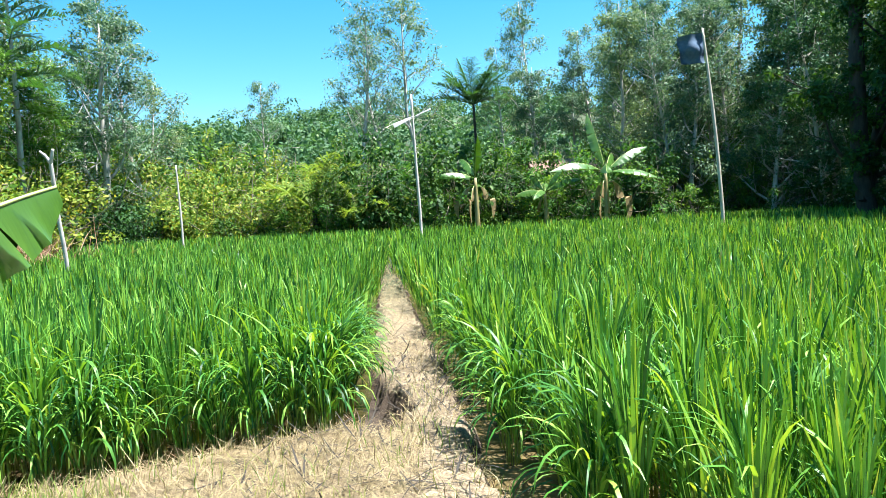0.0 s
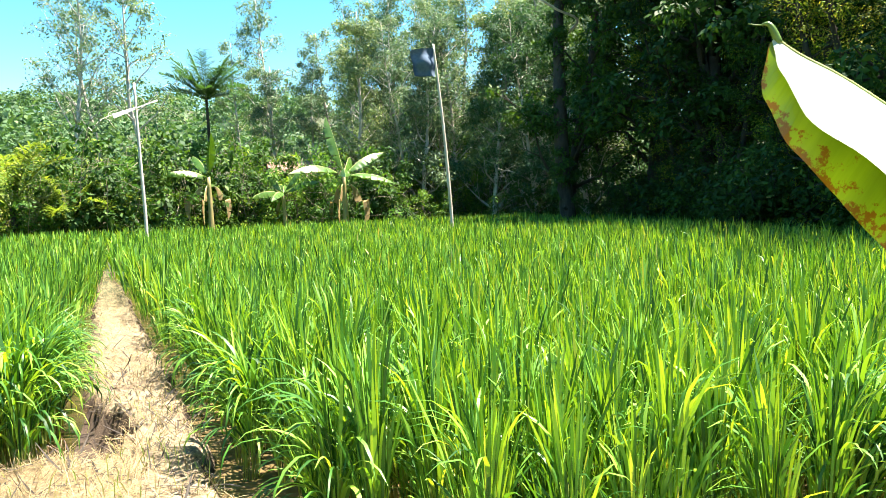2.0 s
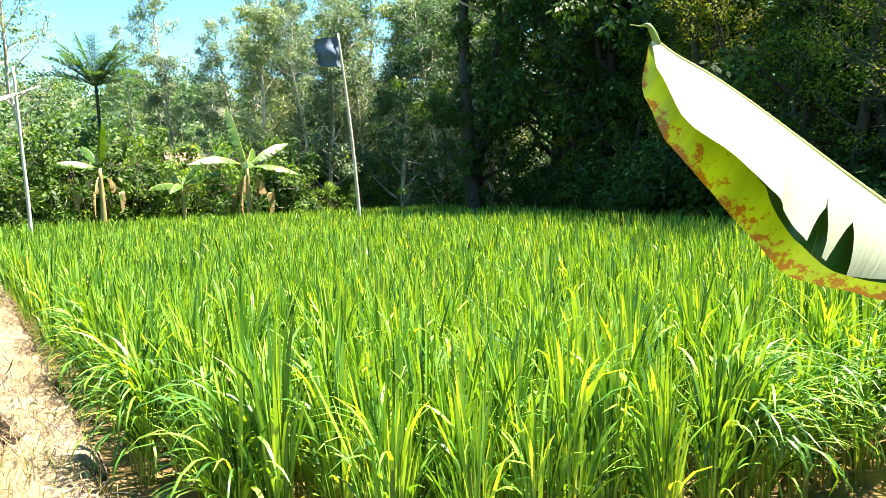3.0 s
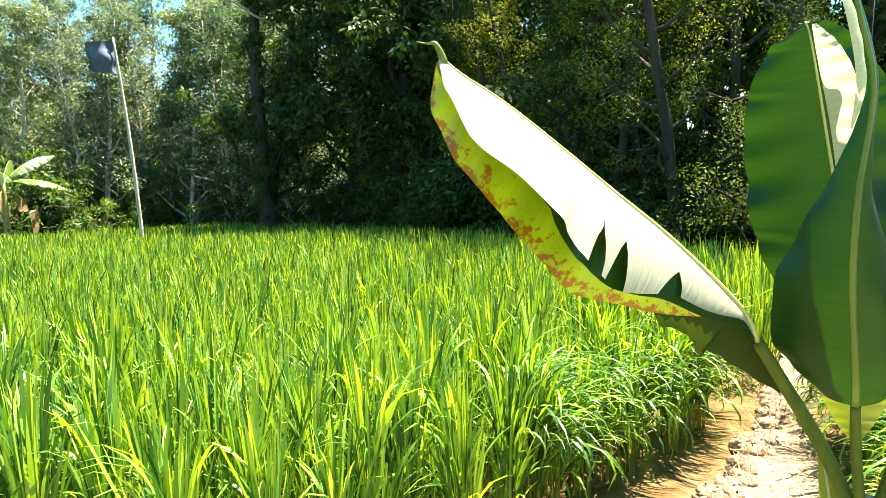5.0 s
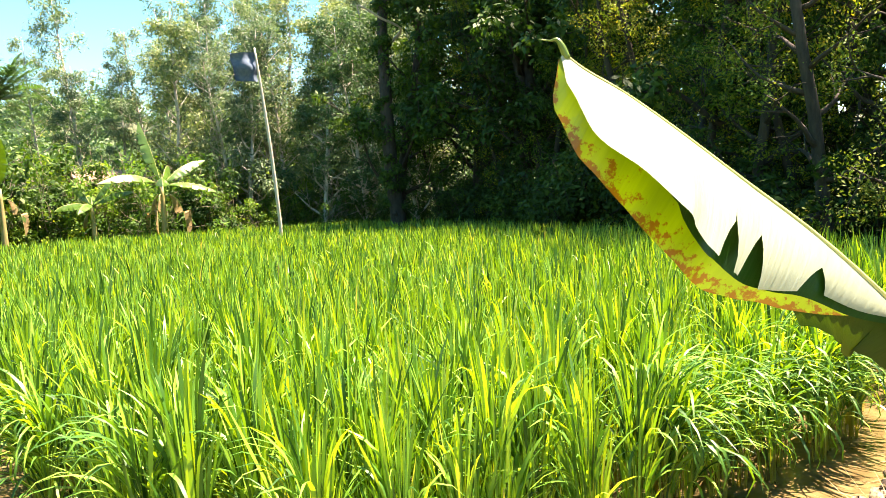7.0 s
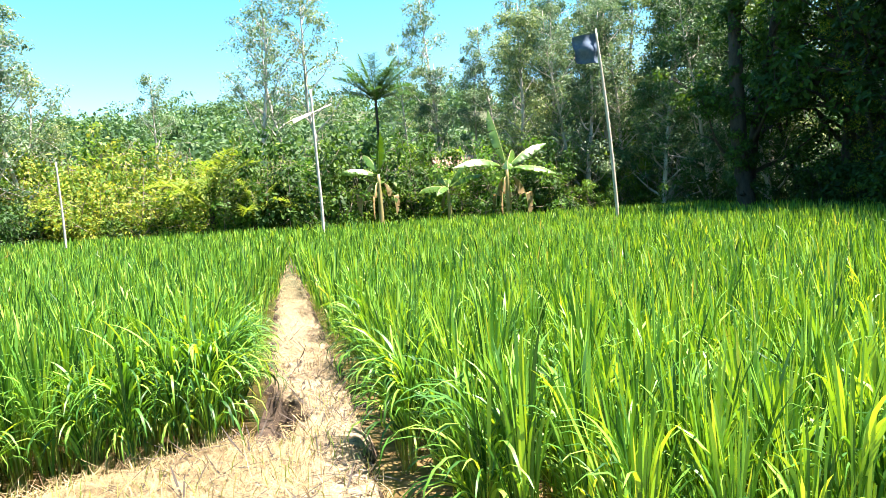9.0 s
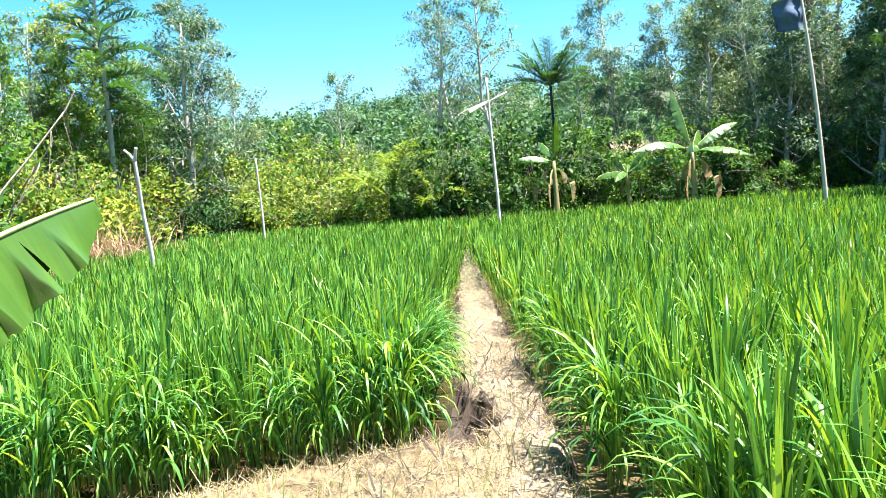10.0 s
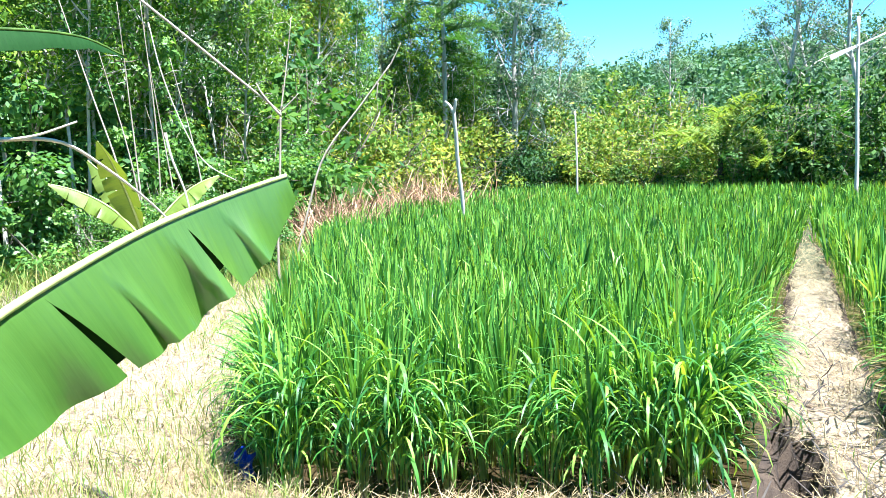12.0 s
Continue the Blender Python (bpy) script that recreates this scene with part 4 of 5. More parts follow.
# the young banana by the east bank
plant = thing("banana_plant", "young banana plant with a torn sunlit leaf, beside the earth bank", "banana plant", (0, 0, 0))
part("trunk", sheet("trunk", *tube([(1.63, 0.5, -0.1), (1.62, 0.5, 0.3), (1.6, 0.505, 0.6), (1.585, 0.5, 0.86)], [0.06, 0.05, 0.042, 0.03], 10, 12), smooth=True), PSEUDO, plant)
MID = [(1.47, 0.66, 1.17), (1.44, 0.68, 1.24), (1.34, 0.76, 1.37), (1.24, 0.83, 1.47), (1.13, 0.88, 1.56), (1.02, 0.91, 1.63), (0.96, 0.94, 1.67), (0.93, 0.96, 1.70)]
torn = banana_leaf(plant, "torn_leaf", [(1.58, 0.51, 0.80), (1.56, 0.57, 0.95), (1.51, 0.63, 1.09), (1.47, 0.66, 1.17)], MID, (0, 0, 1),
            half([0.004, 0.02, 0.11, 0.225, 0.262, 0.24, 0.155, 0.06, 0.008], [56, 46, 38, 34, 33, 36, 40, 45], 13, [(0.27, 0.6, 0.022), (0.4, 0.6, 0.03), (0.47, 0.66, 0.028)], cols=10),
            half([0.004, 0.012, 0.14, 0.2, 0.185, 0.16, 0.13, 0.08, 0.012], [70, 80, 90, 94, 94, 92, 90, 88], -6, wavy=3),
            BANANA_TORN, label="torn glossy banana leaf with a scorched brown margin", seed=3, skin=BANANA_PALE_GLARE, rib_r=(0.006, 0.002), stalk_r=(0.016, 0.012))
# the leaf's foot curls into a funnel, its shade put into the dark colour
FOLD = [(1.557, 0.642, 1.056), (1.517, 0.668, 1.156), (1.477, 0.691, 1.232), (1.42, 0.731, 1.264), (1.378, 0.771, 1.263), (1.335, 0.808, 1.238)]
part("leaf_foot", sheet("leaf_foot", *lamina(FOLD, (0, 0, 1), 1, [0.01, 0.06, 0.10, 0.12, 0.12, 0.105, 0.08, 0.035], [72, 76, 78, 76], 6, seed=4, cols=10), smooth=True), BANANA_FOOT, torn, "rolled brown-green foot of the torn leaf, shade painted in")
# dark sheet added behind the tears in place of flaps in shadow
part("leaf_underside", sheet("leaf_underside", *lamina(MID, (0, 0, 1), -1, [0.004, 0.035, 0.12, 0.205, 0.238, 0.19, 0.05, 0.02, 0.004], [62, 52, 44, 40, 39, 42, 44, 46], 13, seed=5, cols=8), smooth=True), BANANA_DARK, torn, "dark sheet added behind the tears for shaded flaps")
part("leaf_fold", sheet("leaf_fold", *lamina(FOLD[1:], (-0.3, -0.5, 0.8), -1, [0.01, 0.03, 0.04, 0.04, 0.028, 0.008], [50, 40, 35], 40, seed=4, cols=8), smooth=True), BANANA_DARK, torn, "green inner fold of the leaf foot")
part("withered_tip", sheet("withered_tip", *tube([(0.934, 0.957, 1.69), (0.928, 0.961, 1.71), (0.922, 0.966, 1.722), (0.914, 0.975, 1.722), (0.902, 0.988, 1.726)], [0.007, 0.006, 0.004, 0.0012, 0.0008], 6, 16), smooth=True), RIB_GREEN, torn, "shrivelled green leaf tip with a dry whisker")
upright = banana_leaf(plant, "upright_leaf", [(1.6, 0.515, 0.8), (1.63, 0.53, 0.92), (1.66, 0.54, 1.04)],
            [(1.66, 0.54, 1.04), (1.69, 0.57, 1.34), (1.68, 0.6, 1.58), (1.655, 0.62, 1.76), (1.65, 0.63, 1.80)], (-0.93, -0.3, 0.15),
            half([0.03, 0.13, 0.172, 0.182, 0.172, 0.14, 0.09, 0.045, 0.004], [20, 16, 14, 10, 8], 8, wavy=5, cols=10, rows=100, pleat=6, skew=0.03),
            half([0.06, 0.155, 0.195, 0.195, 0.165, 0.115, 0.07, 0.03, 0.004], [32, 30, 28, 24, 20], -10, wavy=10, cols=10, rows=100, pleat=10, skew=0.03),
            BANANA_DARK, seed=5, label="broad upright banana leaf, backlit shade put into its green", rib_r=(0.0045, 0.0015), stalk_r=(0.011, 0.009))
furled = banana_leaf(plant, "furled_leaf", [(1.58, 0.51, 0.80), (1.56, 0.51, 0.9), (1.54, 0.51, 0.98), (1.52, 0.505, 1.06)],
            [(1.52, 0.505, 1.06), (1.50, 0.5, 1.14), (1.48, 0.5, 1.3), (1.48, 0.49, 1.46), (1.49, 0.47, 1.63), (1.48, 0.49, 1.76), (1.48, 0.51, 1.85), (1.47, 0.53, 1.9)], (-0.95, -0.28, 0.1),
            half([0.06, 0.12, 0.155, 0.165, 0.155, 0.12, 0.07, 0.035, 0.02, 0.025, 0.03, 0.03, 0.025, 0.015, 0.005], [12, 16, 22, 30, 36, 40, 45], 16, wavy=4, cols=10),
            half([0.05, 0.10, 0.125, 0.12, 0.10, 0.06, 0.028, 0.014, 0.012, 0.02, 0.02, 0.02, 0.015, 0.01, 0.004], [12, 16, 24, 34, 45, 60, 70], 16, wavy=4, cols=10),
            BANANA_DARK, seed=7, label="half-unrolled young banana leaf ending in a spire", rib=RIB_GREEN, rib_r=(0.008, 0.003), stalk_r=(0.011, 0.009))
part("leaf_tip", sheet("leaf_tip", *lamina([(1.445, 0.495, 1.56), (1.438, 0.485, 1.65), (1.43, 0.5, 1.76), (1.428, 0.525, 1.85), (1.42, 0.55, 1.94)], (-0.6, -0.2, 0.75), 1, [0.004, 0.022, 0.036, 0.04, 0.036, 0.02], [10, 20, 30], 30), smooth=True), BANANA_SUNLIT, furled, "pale rolled tip, its sunlit white put into the colour")
# extra strip laid over the leaf to paint the glare by its midrib
part("leaf_band", sheet("leaf_band", *lamina([(1.65, 0.573, 1.5), (1.64, 0.583, 1.6), (1.622, 0.599, 1.72), (1.616, 0.607, 1.785)], (-0.93, -0.3, 0.15), 1, [0.06, 0.07, 0.068, 0.055, 0.035, 0.008], [4, 4, 4], 4), smooth=True), BANANA_SUNLIT, upright, "pale strip added as glare beside the midrib")
banana_leaf(plant, "young_leaf", [(1.6, 0.51, 0.78), (1.64, 0.53, 0.86), (1.665, 0.54, 0.94)], [(1.665, 0.54, 0.94), (1.675, 0.545, 0.98), (1.685, 0.55, 1.04), (1.69, 0.555, 1.08)], (-0.9, -0.3, 0.1),
            half([0.004, 0.03, 0.055, 0.07, 0.06], [20, 15, 10], 8, rows=24), half([0.004, 0.03, 0.06, 0.085, 0.08], [20, 15, 10], 8, rows=24), FROND, rib_r=(0.006, 0.003), stalk_r=(0.008, 0.006), seed=33, label="young yellow-green leaf lit from behind")
banana_leaf(plant, "withered_leaf", [(1.58, 0.49, 0.80), (1.577, 0.457, 0.93), (1.567, 0.42, 1.05), (1.55, 0.37, 1.17)],
            [(1.55, 0.37, 1.17), (1.52, 0.29, 1.26), (1.48, 0.21, 1.36), (1.46, 0.13, 1.42), (1.45, 0.02, 1.46), (1.46, -0.1, 1.44)], (0, 0.2, 1),
            half([0.02, 0.09, 0.12, 0.13, 0.12, 0.08, 0.02], [55, 50, 45], 20, wavy=8),
            half([0.02, 0.05, 0.09, 0.11, 0.1, 0.08, 0.02], [70, 60, 50], 20, wavy=8),
            BANANA_OLD_SHADE, BARK_DARK, rib_r=(0.007, 0.003), stalk_mat=STALK, stalk_r=(0.016, 0.012), seed=9, label="old dark banana leaf with brown rot near its stalk")
for k, (a, b) in enumerate((((1.60, 0.47, 0.62), (1.7, 0.44, 0.98)), ((1.57, 0.54, 0.6), (1.64, 0.60, 0.95)))):
    m = [a, tuple((np.array(a) + b) / 2 + [0.01, 0, 0.02]), b]
    banana_leaf(plant, "small_leaf", None, m, (-0.9, -0.3, 0.1), half([0.005, 0.018, 0.024, 0.016, 0.003], [20, 10], 8, rows=20), half([0.005, 0.018, 0.024, 0.016, 0.003], [20, 10], 8, rows=20), FROND, rib_r=(0.006, 0.002), seed=30 + k, label="small yellow-green shoot leaf")

# the banana west of the path, whose leaf hangs over the dry bank
plant = thing("banana_plant", "banana plant with a long split leaf hanging over the dry bank", "banana plant", (0, 0, 0))
part("trunk", sheet("trunk", *tube([(-1.30, 1.12, -0.1), (-1.32, 1.15, 0.4), (-1.36, 1.25, 0.8), (-1.4, 1.42, 1.0)], [0.09, 0.08, 0.06, 0.04], 10, 14), smooth=True), PSEUDO, plant)
# the far half is coloured near black to give the slits their shade
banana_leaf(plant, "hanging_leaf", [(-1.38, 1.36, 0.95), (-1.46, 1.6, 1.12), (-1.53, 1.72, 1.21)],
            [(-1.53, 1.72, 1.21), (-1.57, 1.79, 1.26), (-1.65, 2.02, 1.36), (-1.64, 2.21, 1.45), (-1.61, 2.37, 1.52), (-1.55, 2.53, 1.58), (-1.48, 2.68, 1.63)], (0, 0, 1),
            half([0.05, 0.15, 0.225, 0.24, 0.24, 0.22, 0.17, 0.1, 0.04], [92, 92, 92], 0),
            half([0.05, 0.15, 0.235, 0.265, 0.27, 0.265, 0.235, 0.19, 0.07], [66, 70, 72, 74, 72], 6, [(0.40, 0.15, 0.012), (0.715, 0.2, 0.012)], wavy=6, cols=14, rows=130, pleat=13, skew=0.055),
            rib_r=(0.013, 0.006), seed=12, skin=BANANA_OLD_SHADE, skin_label="far half of the leaf, painted dark as shade in the slits", label="long banana leaf split in strips, pale midrib")
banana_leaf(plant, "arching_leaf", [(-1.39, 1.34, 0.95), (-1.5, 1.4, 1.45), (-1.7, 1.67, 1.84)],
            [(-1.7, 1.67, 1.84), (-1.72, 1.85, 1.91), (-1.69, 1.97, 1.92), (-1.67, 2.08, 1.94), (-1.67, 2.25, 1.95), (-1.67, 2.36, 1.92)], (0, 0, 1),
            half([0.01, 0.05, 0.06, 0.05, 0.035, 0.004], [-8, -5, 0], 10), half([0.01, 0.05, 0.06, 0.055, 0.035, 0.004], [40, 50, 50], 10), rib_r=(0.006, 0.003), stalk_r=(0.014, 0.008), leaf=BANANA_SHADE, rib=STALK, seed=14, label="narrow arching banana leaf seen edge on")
banana_leaf(plant, "drooping_leaf", [(-1.37, 1.3, 0.95), (-1.42, 1.4, 1.5), (-1.4, 1.55, 1.88), (-1.32, 1.72, 1.9)],
            [(-1.32, 1.72, 1.9), (-1.31, 1.74, 1.8), (-1.32, 1.74, 1.68), (-1.33, 1.74, 1.54), (-1.33, 1.75, 1.39)], (0.8, 0.1, 0.1),
            half([0.03, 0.08, 0.11, 0.12, 0.1, 0.03], [50, 50, 50], 10), half([0.01, 0.016, 0.02, 0.018, 0.014, 0.004], [10, 10], 10), rib_r=(0.006, 0.004), stalk_r=(0.007, 0.006), leaf=BANANA_PALE_GLARE, seed=16, label="drooping banana leaf with a thick pale midrib")
part("bare_stalk", sheet("bare_stalk", *tube([(-1.4, 1.42, 0.95), (-1.5, 1.6, 1.45), (-1.64, 1.9, 1.69), (-1.72, 2.09, 1.72), (-1.73, 2.22, 1.72), (-1.74, 2.32, 1.67), (-1.74, 2.45, 1.57), (-1.73, 2.55, 1.46)], [0.0065, 0.005, 0.004, 0.0025], 6, 30), smooth=True), BAMBOO, plant, "bare dry leaf stalk")
part("bare_stalk", sheet("bare_stalk", *tube([(-1.5, 1.6, 1.45), (-1.74, 2.04, 1.72), (-1.72, 2.09, 1.72), (-1.69, 2.15, 1.73), (-1.65, 2.22, 1.76)], [0.005, 0.004, 0.003, 0.002], 6, 20), smooth=True), BAMBOO, plant, "bare dry leaf stalk")


def banana_plant(label, at, height, reach, seed, count=7, heads=None, dead=2, lift=1.0, trunk=0.09, group="", leaf=None, rises=()):
    """A whole banana plant: trunk of sheaths and arching leaves, some dead ones hanging."""
    g = np.random.default_rng(seed)
    e = thing("banana_plant", label, "banana plant", at, group)
    part("trunk", sheet("trunk", *tube([(0, 0, -0.1), (0.02, 0, height * 0.4), (0.0, 0.02, height)], [trunk, trunk * 0.8, trunk * 0.5], 10, 10), smooth=True), PSEUDO, e)
    for k in range(count + dead):
        a = heads[k] if heads and k < len(heads) else k * 2.4 + g.normal(0, 0.2)
        gone = k >= count
        el = rises[k] if k < len(rises) else g.uniform(0.35, 1.35) * lift if not gone else 0.2
        ln = reach * g.uniform(0.75, 1.1)
        pts, q = [np.array([0, 0, height * (0.97 if not gone else 0.85)])], np.array([math.cos(a) * math.cos(el), math.sin(a) * math.cos(el), math.sin(el)])
        for s in range(7):
            pts.append(pts[-1] + q * ln / 7)
            q = q + np.array([0, 0, -0.16 * g.uniform(0.5, 1.4) if not gone else -0.75])
            q /= np.linalg.norm(q)
        w = reach * 0.14
        prof = [0.1 * w, 0.7 * w, w, w, 0.9 * w, 0.65 * w, 0.1 * w]
        tears = [(t, g.uniform(0.15, 0.5), g.uniform(0.005, 0.02)) for t in (0.25, 0.45, 0.6, 0.8)]
        hint = (-math.cos(a) * 0.3, -math.sin(a) * 0.3, 1)
        sag = g.uniform(15, 60) if not gone else 75
        banana_leaf(e, "dead_leaf" if gone else "leaf", [tuple(pts[0] - [0, 0, 0.12]), tuple(pts[0]), tuple(pts[1])], pts[1:], hint,
                    half(prof, [sag, sag + 10], 10, tears, 5, 4, 34), half(prof, [sag, sag + 10], 10, tears[1:], 5, 4, 34),
                    BANANA_DEAD if gone else (leaf or BANANA), rib_r=(0.016, 0.004), stalk_r=(0.03, 0.018), seed=seed * 10 + k)
    return e


banana_plant("small banana plant with yellowing leaves on the dry bank", (-6.33, 5.57, spot(-6.33, 5.57)), 1.05, 1.2, 3, 6, (2.6, 0.9, 1.7, 3.6, 5.2, 4.3), 1, 1.0, 0.07, leaf=BANANA_YOUNG)
banana_plant("tall banana plant with raised and drooping leaves at the field end", (7.5, 31.9, spot(7.5, 31.9)), 3.2, 2.9, 5, 6, (2.4, 0.35, 6.1, 3.5, 4.5, 1.2), 3, 1.1, 0.16, "bananas at the field end", rises=(1.4, 0.85, 0.3, 0.55, 0.4, 0.7))
banana_plant("banana plant with dead brown leaves hanging at the field end", (1.55, 32.0, spot(1.55, 32.0)), 3.0, 2.1, 6, 6, (2.0, 1.2, 0.3, 3.4, 5.0, 2.6), 4, 1.15, 0.15, "bananas at the field end")
banana_plant("banana plant half hidden in bushes at the field end", (4.9, 33.2, spot(4.9, 33.2)), 2.2, 2.0, 8, 6, None, 1, 0.9, 0.13, "bananas at the field end")


def frond(e, root, a, el, reach, droop, leaf, g):
    """A feather leaf: a rachis with two rows of leaflets."""
    pts, q = [np.array(root, float)], np.array([math.cos(a) * math.cos(el), math.sin(a) * math.cos(el), math.sin(el)])
    for s in range(12):
        pts.append(pts[-1] + q * reach / 12)
        q = q + np.array([0, 0, -droop / 12 * (0.5 + s / 12)])
        q /= np.linalg.norm(q)
    pts = np.array(pts)
    m = 34
    t = np.linspace(0.12, 1, m) * (len(pts) - 1)
    lo = np.minimum(t.astype(int), len(pts) - 2)
    foot = pts[lo] + (pts[lo + 1] - pts[lo]) * (t - lo)[:, None]
    ln = reach * 0.26 * np.sin(np.linspace(0.35, 2.9, m)) + 0.08
    two = []
    for s in (-1, 1):
        head = np.full(m, math.pi / 2 - a) + s * g.normal(0.95, 0.08, m)
        two.append(blades(foot, head, g.normal(1.15, 0.15, m), g.normal(0.7, 0.2, m), ln, np.full(m, reach * 0.024), 3, 0.0))
    f = part("frond", sheet("frond", *join(two)), leaf, e)
    part("rachis", sheet("rachis", *tube(pts, [0.025, 0.006], 5), smooth=True), leaf, f)


def palm(name, label, at, height, reach, fronds, seed, leaf, trunk_r, droop=1.5, rise=(0.1, 1.3), group=""):
    """Slender trunk and feather fronds, each a rachis with two rows of leaflets."""
    g = np.random.default_rng(seed)
    e = thing(name, label, "palm", at, group)
    part("trunk", sheet("trunk", *tube([(0, 0, -0.2), (0.05, 0.03, height * 0.5), (0, 0, height)], [trunk_r * 1.2, trunk_r, trunk_r * 0.8], 8, 14), smooth=True), BARK_DARK, e)
    for k in range(fronds):
        frond(e, (0, 0, height - 0.05), k * 2.39996 + g.normal(0, 0.15), g.uniform(*rise), reach, droop, leaf, g)
    return e


def feather_tree(label, at, height, reach, fronds, seed):
    """Tall stem with long feathered leaves in tiers all the way up its top half."""
    g = np.random.default_rng(seed)
    e = thing("feather_tree", label, "tree", at)
    part("trunk", sheet("trunk", *tube([(0, 0, -0.2), (0.1, 0.05, height * 0.5), (0, 0, height)], [0.13, 0.1, 0.04], 8, 14), smooth=True), BARK_PALE, e)
    for k in range(fronds):
        f = k / fronds
        frond(e, (0, 0, height * (0.52 + 0.48 * f)), k * 2.39996 + g.normal(0, 0.2), 0.1 + 0.75 * f + g.normal(0, 0.1), reach * (1.1 - 0.4 * f), 1.1, PALM, g)
    return e


palm("areca_palm", "slim areca palm with a stiff dark feathery crown", (1.85, 36.2, spot(1.85, 36.2)), 7.0, 2.4, 26, 4, PALM, 0.08, 0.7, (0.25, 1.5))
feather_tree("tall slim tree with tiers of long feathered leaves", (-17.0, 28.2, spot(-17.0, 28.2)), 12.0, 2.6, 40, 8)
palm("coconut_palm", "young coconut palm with light arching fronds in the bushes", (-6.0, 32.5, spot(-6.0, 32.5)), 1.9, 3.2, 11, 5, FROND, 0.12, 1.6, (0.3, 1.3), "low palms at the field end")
palm("coconut_palm", "low coconut palm with drooping yellow-green fronds", (-4.1, 32.2, spot(-4.1, 32.2)), 1.3, 2.3, 9, 6, FROND, 0.12, 1.6, (0.3, 1.3), "low palms at the field end")


# ---- poles and sticks ----
def pole(name, label, category, places, radii, material, sides=8, n=20):
    e = thing(name, label, category, places[0])
    p = np.array(places) - np.array(places[0])
    part("shaft", sheet("shaft", *tube(p, radii, sides, n), smooth=True), material, e)
    return e


def limb(e, name, places, radii, material, label=""):
    part(name, sheet(name, *tube(np.array(places) - np.array(e.location), radii, 6, 10), smooth=True), material, e, label)


e = pole("forked_pole", "weathered forked stick standing in the rice", "pole", [(-7.62, 13.98, -0.3), (-7.58, 13.9, 0.8), (-7.60, 13.75, 1.8), (-7.56, 13.62, 2.4), (-7.55, 13.55, 2.82)], [0.045, 0.042, 0.04, 0.036], STICK)
limb(e, "prong", [(-7.55, 13.55, 2.78), (-7.62, 13.52, 2.92), (-7.72, 13.5, 3.02)], [0.035, 0.022], STICK)
limb(e, "prong", [(-7.55, 13.55, 2.78), (-7.5, 13.52, 2.92), (-7.46, 13.5, 3.05)], [0.035, 0.028], STICK)
e = pole("bird_scarer", "tall pole with a two-bladed wooden wind propeller", "bird scarer", [(-0.80, 24.36, -0.3), (-0.80, 24.36, 1.5), (-0.86, 24.4, 3.4), (-0.91, 24.45, 5.6)], [0.055, 0.052, 0.046, 0.04], STICK)
for s, w in ((-1, 0.17), (1, 0.06)):
    bm = bmesh.new()
    bmesh.ops.create_cube(bm, size=1)
    bmesh.ops.scale(bm, vec=(0.7, 0.03, w), verts=bm.verts)
    for v in bm.verts:
        if abs(v.co.x) > 0.3 and v.co.x * s < 0:
            v.co.z *= 0.45
        v.co.y += v.co.z * 0.35
    bmesh.ops.bevel(bm, geom=bm.edges[:], offset=0.006, segments=1, affect="EDGES")
    bmesh.ops.transform(bm, matrix=Matrix.Translation((-0.1 + s * 0.36 * 0.93, -0.1, 5.08 + s * 0.36 * 0.37)) @ Matrix.Rotation(-0.38, 4, "Y"), verts=bm.verts)
    me = bpy.data.meshes.new("propeller_blade")
    bm.to_mesh(me)
    bm.free()
    part("propeller_blade", me, BOARD, e, "pale flat wooden propeller blade")
limb(e, "hub", [(-0.9, 24.24, 4.78), (-0.9, 24.5, 4.78)], [0.035, 0.035], STICK)
e = pole("flag_pole", "tall thin bamboo pole with a dark plastic bag", "pole", [(8.66, 21.5, -0.3), (8.64, 21.55, 1.1), (8.56, 21.7, 3.4), (8.44, 21.85, 5.4), (8.36, 22.0, 6.75)], [0.065, 0.06, 0.05, 0.035], BAMBOO)
gx2, gz2 = np.meshgrid(np.linspace(0, 1, 14), np.linspace(0, 1, 12), indexing="ij")
bx = -0.02 - gx2 * (0.82 - 0.1 * gz2)
bz = 6.95 - gz2 * (0.95 - 0.12 * gx2) - 0.12 * gx2
v = np.stack([bx, 0.5 + 0.07 * np.sin(gx2 * 7 + gz2 * 3) + 0.05 * np.sin(gz2 * 9), bz], -1).reshape(-1, 3)
v2 = v + [0, 0.09, 0]
ii, jj = np.meshgrid(np.arange(13), np.arange(11), indexing="ij")
q = np.stack([ii * 12 + jj, (ii + 1) * 12 + jj, (ii + 1) * 12 + jj + 1, ii * 12 + jj + 1], -1).reshape(-1, 4)
part("plastic_bag", sheet("plastic_bag", *join([(v + [-0.22, 0, 0], q, v[:, :2]), (v2 + [-0.22, 0, 0], q, v[:, :2])]), smooth=True), BAG, e, "dark blue-black plastic bag flying like a flag")
pole("thin_pole", "thin grey stick standing in the rice", "pole", [(-9.15, 24.33, -0.3), (-9.15, 24.33, 1.5), (-9.2, 24.3, 3.55)], [0.045, 0.04, 0.03], STICK)
e = pole("forked_pole", "pale forked dead sapling leaning over the dry bank", "pole", [(-6.5, 7.5, -0.3), (-6.52, 7.55, 0.9), (-6.5, 7.62, 1.7), (-6.48, 7.66, 2.42)], [0.016, 0.015, 0.014, 0.012], DEADWOOD)
limb(e, "branch", [(-6.48, 7.66, 2.4), (-6.44, 7.72, 2.8), (-6.38, 7.82, 3.55)], [0.011, 0.005], DEADWOOD)
